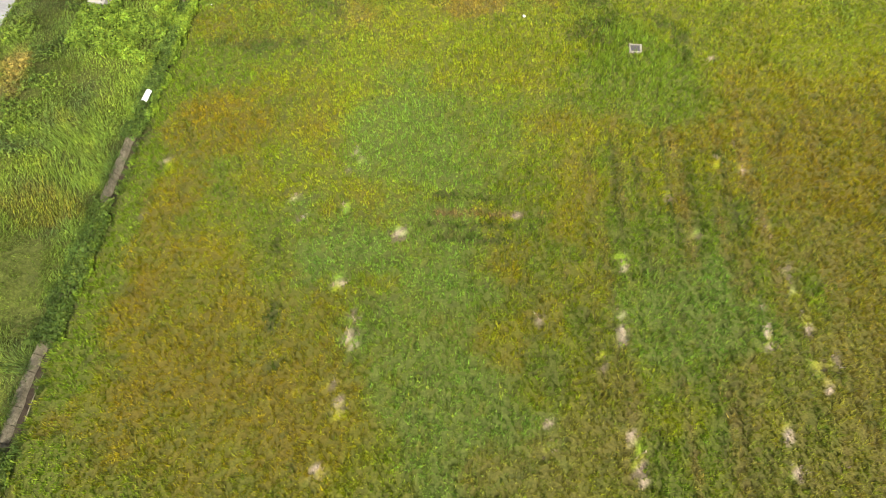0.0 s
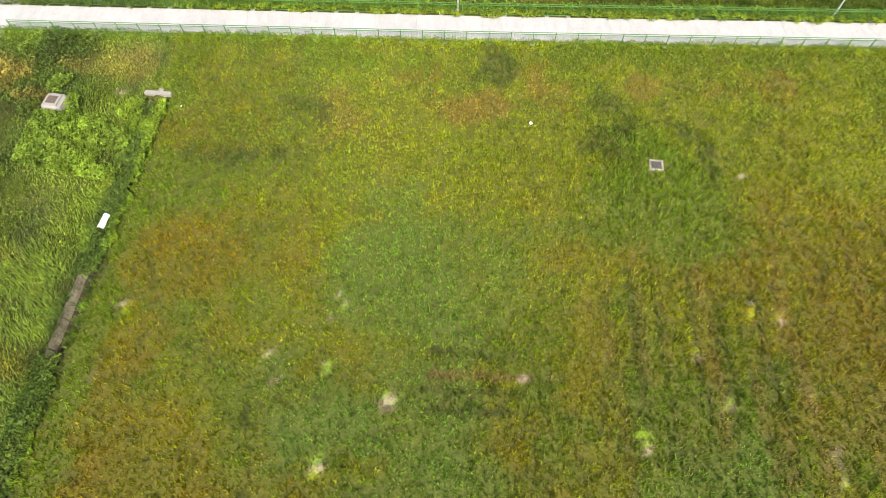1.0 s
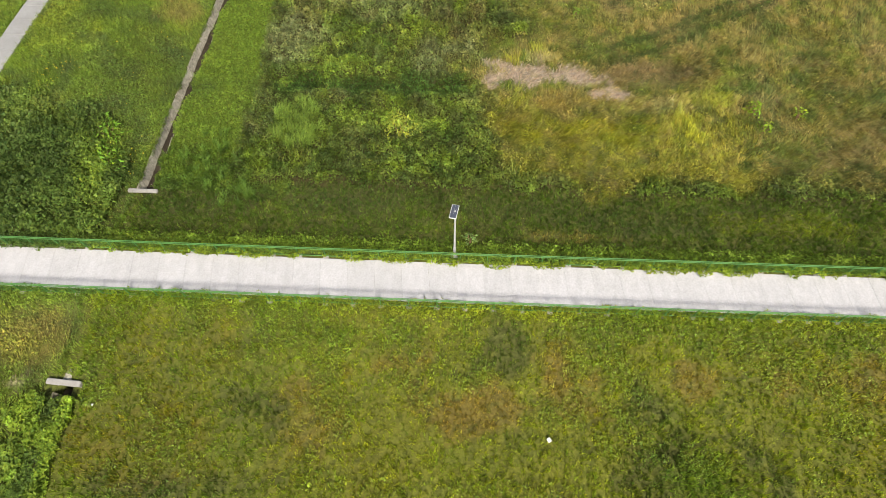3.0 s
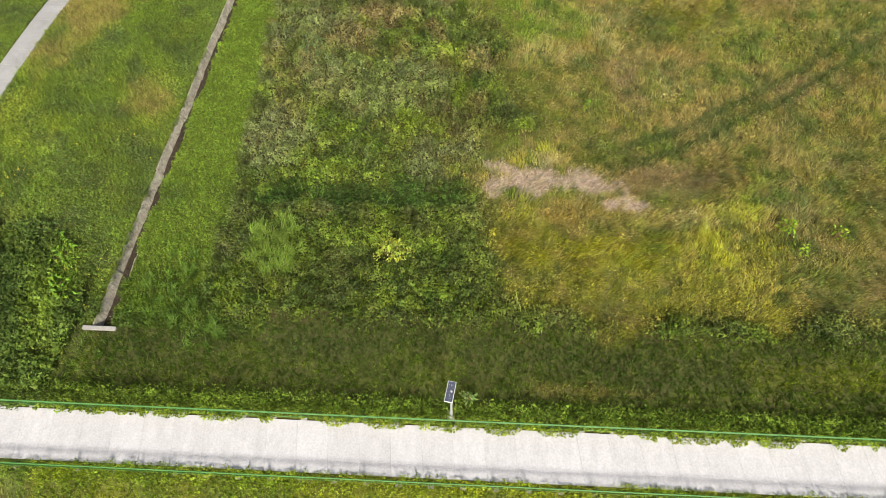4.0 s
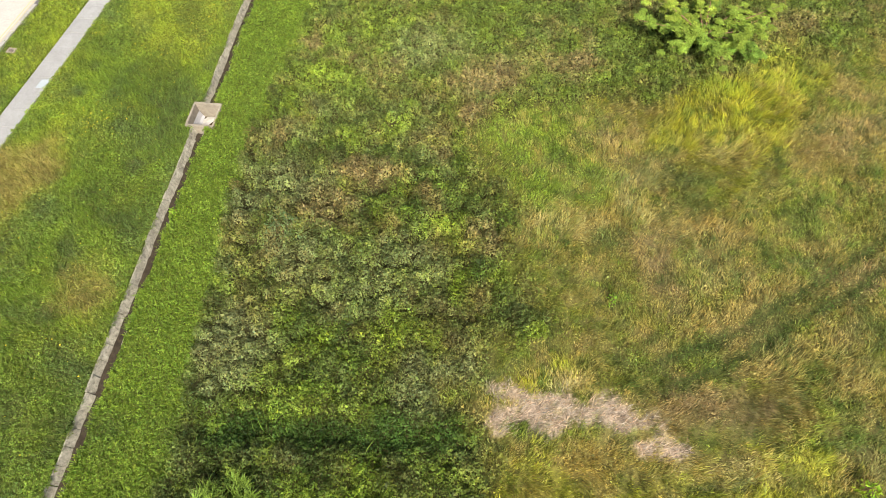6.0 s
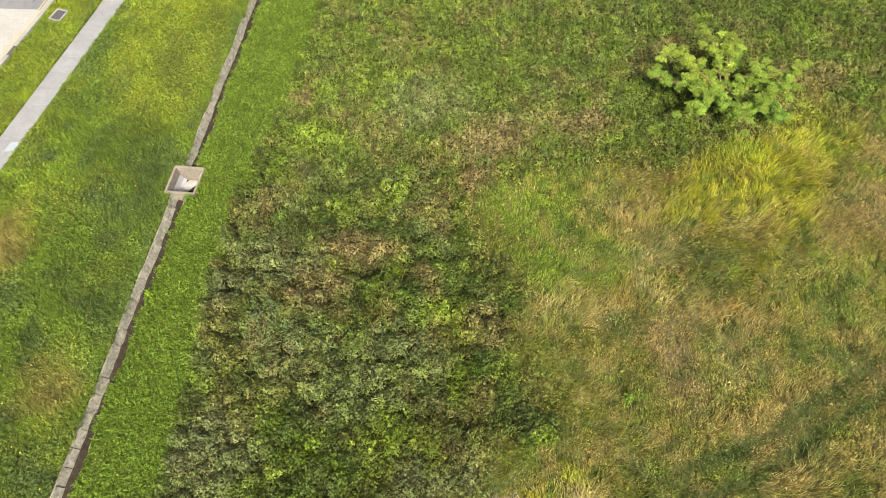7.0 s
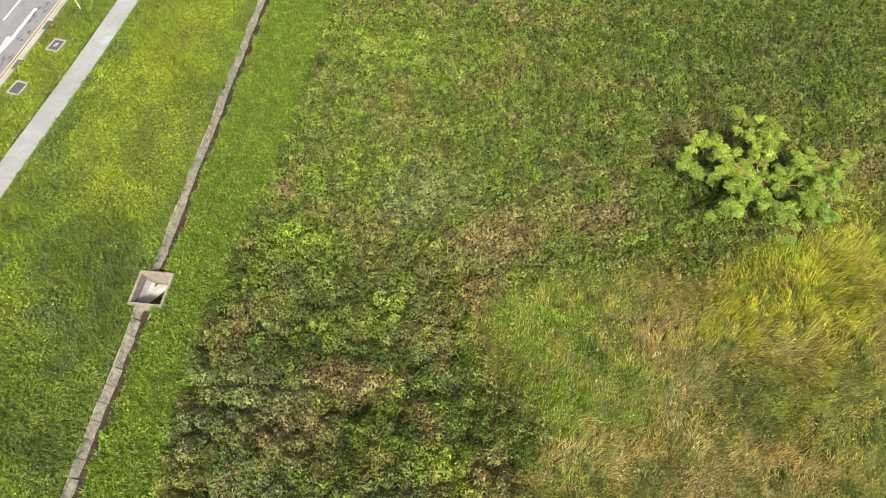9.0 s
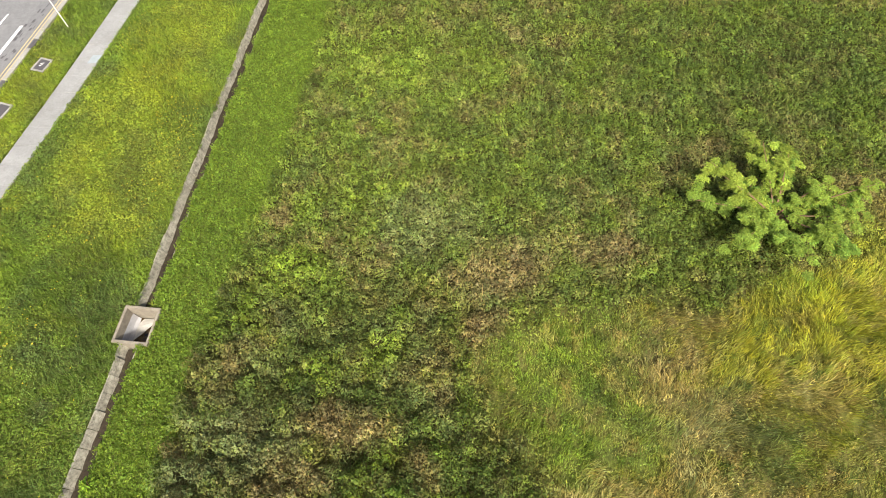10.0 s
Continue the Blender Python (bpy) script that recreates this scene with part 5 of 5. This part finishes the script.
def frond_tree(x, y, high, reach, limbs, rosettes, base, label):
    """A small feathery-leaved tree with several leaning limbs."""
    z = float(land(np.float64(x), np.float64(y)))
    ob = thing("tree", x, y, z, label, "tree")
    part("trunk", rod(bmesh.new(), (0, 0, -0.1), (0.1, 0.05, high * 0.35), 0.11, 0.08, 8), M_BARK, ob)
    ps, ds, tones, dark = [], [], [], []
    for k in range(limbs):
        a = 2 * math.pi * k / limbs + rng.uniform(-0.2, 0.2)
        far = reach * (rng.uniform(0.8, 1.1) if k % 2 else rng.uniform(0.5, 0.8))
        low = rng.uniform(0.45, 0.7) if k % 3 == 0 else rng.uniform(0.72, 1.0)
        tip = Vector((math.cos(a) * far * 1.12, math.sin(a) * far * 0.9, high * low))
        midp = tip * 0.45 + Vector((0, 0, high * 0.2))
        bm = rod(bmesh.new(), (0.08, 0.04, high * 0.28), midp, 0.055, 0.035, 6)
        rod(bm, midp, tip, 0.035, 0.012, 6)
        part("limb", bm, M_BARK, ob)
        for j in range(rosettes):
            f = math.sqrt(rng.uniform(0.02, 1.0))
            q = np.array(midp.lerp(tip, (f - 0.45) / 0.55)) if f > 0.45 else np.array(Vector((0, 0, high * 0.3)).lerp(midp, f / 0.45))
            q = q + rng.normal(0, 0.12 + 0.26 * f, 3) * (1, 1, 0.45)
            tone = rng.normal(0, 0.16)
            for i in range(8):
                b = 2 * math.pi * i / 8 + rng.uniform(-0.3, 0.3)
                out = np.array((math.cos(b), math.sin(b), rng.uniform(-0.1, 0.4)))
                ps.append(q + 0.03 * out)
                ds.append(out + 0.4 * np.array((math.cos(a), math.sin(a), 0)))
                tones.append(tone)
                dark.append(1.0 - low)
    ps, ds = np.array(ps), unit(np.array(ds))
    # each frond bears two rows of leaflets
    k = 9
    steps = np.linspace(0.05, 1, k)
    side = unit(np.cross(ds, np.array((0, 0, 1.0))) + 1e-4)
    length = rng.uniform(0.2, 0.36, len(ps))[:, None]
    P, D = [], []
    for s in steps:
        spine = ps + ds * length * s - np.array((0, 0, 1.0)) * (length * 0.35 * s * s)
        for sg in (-1, 1):
            P.append(spine + sg * side * 0.075 * (1.1 - 0.5 * s))
            D.append(sg * side + 0.55 * ds)
    P, D = np.concatenate(P), np.concatenate(D)
    co, tri = leaf_arrays(P, 0.13, 0.8, 0.4, D)
    tone = np.tile(np.exp(np.array(tones) + rng.normal(0, 0.1, len(ps))), 2 * k)
    # fronds on lower limbs are darker and bluer
    lowness = np.tile(np.array(dark), 2 * k)[:, None]
    col = np.repeat(tinted(len(P), base, 0.14, 0.06) * tone[:, None] * (1 - lowness * np.array((0.75, 0.4, 0.2))), 4, 0)
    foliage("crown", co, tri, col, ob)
    return ob


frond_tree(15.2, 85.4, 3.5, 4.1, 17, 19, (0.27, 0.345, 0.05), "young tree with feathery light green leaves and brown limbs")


def sapling(name, x, y, high, wide, count, size, base, label, category="shrub", sink=0.0, aspect=0.45):
    z = float(land(np.float64(x), np.float64(y)))
    ob = thing(name, x, y, z, label, category)
    bm = bmesh.new()
    for k in range(5):
        a = 2 * math.pi * k / 5 + x
        rod(bm, (0, 0, -0.05), (math.cos(a) * wide * 0.5, math.sin(a) * wide * 0.5, high * 0.85), 0.022, 0.01, 5)
    part("stems", bm, M_BARK, ob)
    a, r = rng.uniform(0, 2 * np.pi, count), np.sqrt(rng.random(count))
    lobes = 1 + 0.35 * np.sin(3 * a + x) + 0.2 * np.sin(7 * a + y)
    p = np.stack([np.cos(a) * r * wide * lobes, np.sin(a) * r * wide * lobes, high * (1.05 - 0.5 * r * r) - high * 0.5 * rng.random(count) ** 2 - sink], 1)
    co, tri = leaf_arrays(p, size, 0.6, aspect, np.stack([np.cos(a), np.sin(a), 0 * a - 0.2], 1))
    foliage("foliage", co, tri, np.repeat(tinted(count, base), 4, 0), ob)
    return ob


def reeds(name, x, y, rx, ry, turn, count, length, base, label, lift=0.5):
    """A clump of slender arching leaves, standing in tufts."""
    z = float(land(np.float64(x), np.float64(y)))
    ob = thing(name, x, y, z, label, "reeds")
    tufts = max(6, count // 22)
    ta, tr = rng.uniform(0, 2 * np.pi, tufts), np.sqrt(rng.random(tufts))
    c, s = math.cos(radians(turn)), math.sin(radians(turn))
    tx, ty = tr * rx * np.cos(ta), tr * ry * np.sin(ta)
    tx, ty = tx * c - ty * s, tx * s + ty * c
    k = rng.integers(0, tufts, count)
    az = rng.normal(0.7, 0.9, tufts)[k] + rng.normal(0, 0.8, count)
    lean = rng.uniform(0.35, 1.0, count)[:, None]
    L = (length * rng.uniform(0.6, 1.15, count))[:, None]
    d = np.stack([np.cos(az), np.sin(az), 0 * az], 1)
    side = np.stack([-np.sin(az), np.cos(az), 0.3 + 0 * az], 1) * 0.014
    root = np.stack([tx[k] + rng.normal(0, 0.07, count), ty[k] + rng.normal(0, 0.07, count), np.full(count, lift - 0.5)], 1)
    up = np.array((0, 0, 1.0))
    mid = root + up * (0.5 + L * 0.5 * np.cos(lean)) + d * L * 0.5 * np.sin(lean)
    tip = mid + d * L * 0.5 * np.sin(lean * 1.7) + up * L * 0.5 * np.cos(lean * 1.7)
    co = np.stack([root, mid - side, mid + side, tip], 1).reshape(-1, 3)
    o = (4 * np.arange(count))[:, None]
    tri = np.concatenate([o + np.array(((0, 2, 1),)), o + np.array(((1, 2, 3),))], 0)
    tone = np.exp(rng.normal(0, 0.22, tufts))[k][:, None]
    foliage("leaves", co, tri, np.repeat(np.clip(tinted(count, base, 0.2, 0.06) * tone, 0.003, 0.8), 4, 0), ob)
    return ob


sapling("shrub", -4.7, 53.0, 2.1, 1.0, 380, 0.18, (0.31, 0.37, 0.05), "yellow-green sapling standing out of the thicket")
sapling("shrub", -11.3, 68.2, 2.6, 1.25, 700, 0.13, (0.17, 0.26, 0.10), "grey-green feathery shrub in the thicket", aspect=0.25)
reeds("reed_clump", -11.4, 53.1, 1.5, 2.1, 12, 1700, 0.8, (0.16, 0.24, 0.036), "tall pale green reeds arching over the thicket's edge", lift=1.0)
reeds("reed_clump", -17.0, 50.8, 1.2, 2.4, -10, 600, 0.6, (0.11, 0.19, 0.028), "pale green reedy tufts beside the drain's end", lift=0.2)
reeds("reed_clump", -14.6, 48.2, 1.7, 1.7, -30, 600, 0.6, (0.11, 0.19, 0.028), "pale green reedy tufts at the lawn's edge", lift=0.2)
sapling("shrub", 18.3, 56.0, 1.2, 0.5, 80, 0.2, (0.26, 0.40, 0.03), "bright green broad-leaved seedling in the meadow")
sapling("shrub", 18.7, 54.4, 1.0, 0.5, 60, 0.2, (0.26, 0.40, 0.03), "bright green broad-leaved seedling in the meadow")
sapling("shrub", 21.2, 55.7, 1.0, 0.4, 40, 0.18, (0.26, 0.40, 0.03), "bright green broad-leaved seedling in the meadow")
sapling("shrub", -0.05, 44.9, 1.1, 0.35, 70, 0.16, (0.2, 0.3, 0.08), "slim pale weed beside the lamp post")
sapling("shrub", 7.3, 65.2, 0.7, 0.3, 60, 0.14, (0.2, 0.34, 0.03), "small bright green weed in the meadow")
sapling("shrub", -22.6, 49.6, 0.9, 1.1, 160, 0.24, (0.17, 0.30, 0.03), "bright green large-leaved weeds beside the drain")
sapling("shrub", -23.2, 52.0, 0.8, 1.0, 140, 0.24, (0.17, 0.30, 0.03), "bright green large-leaved weeds beside the drain")
sapling("shrub", -18.6, 69.7, 0.5, 0.4, 60, 0.2, (0.2, 0.32, 0.03), "broad-leaved weed rooted in the drain's edge")
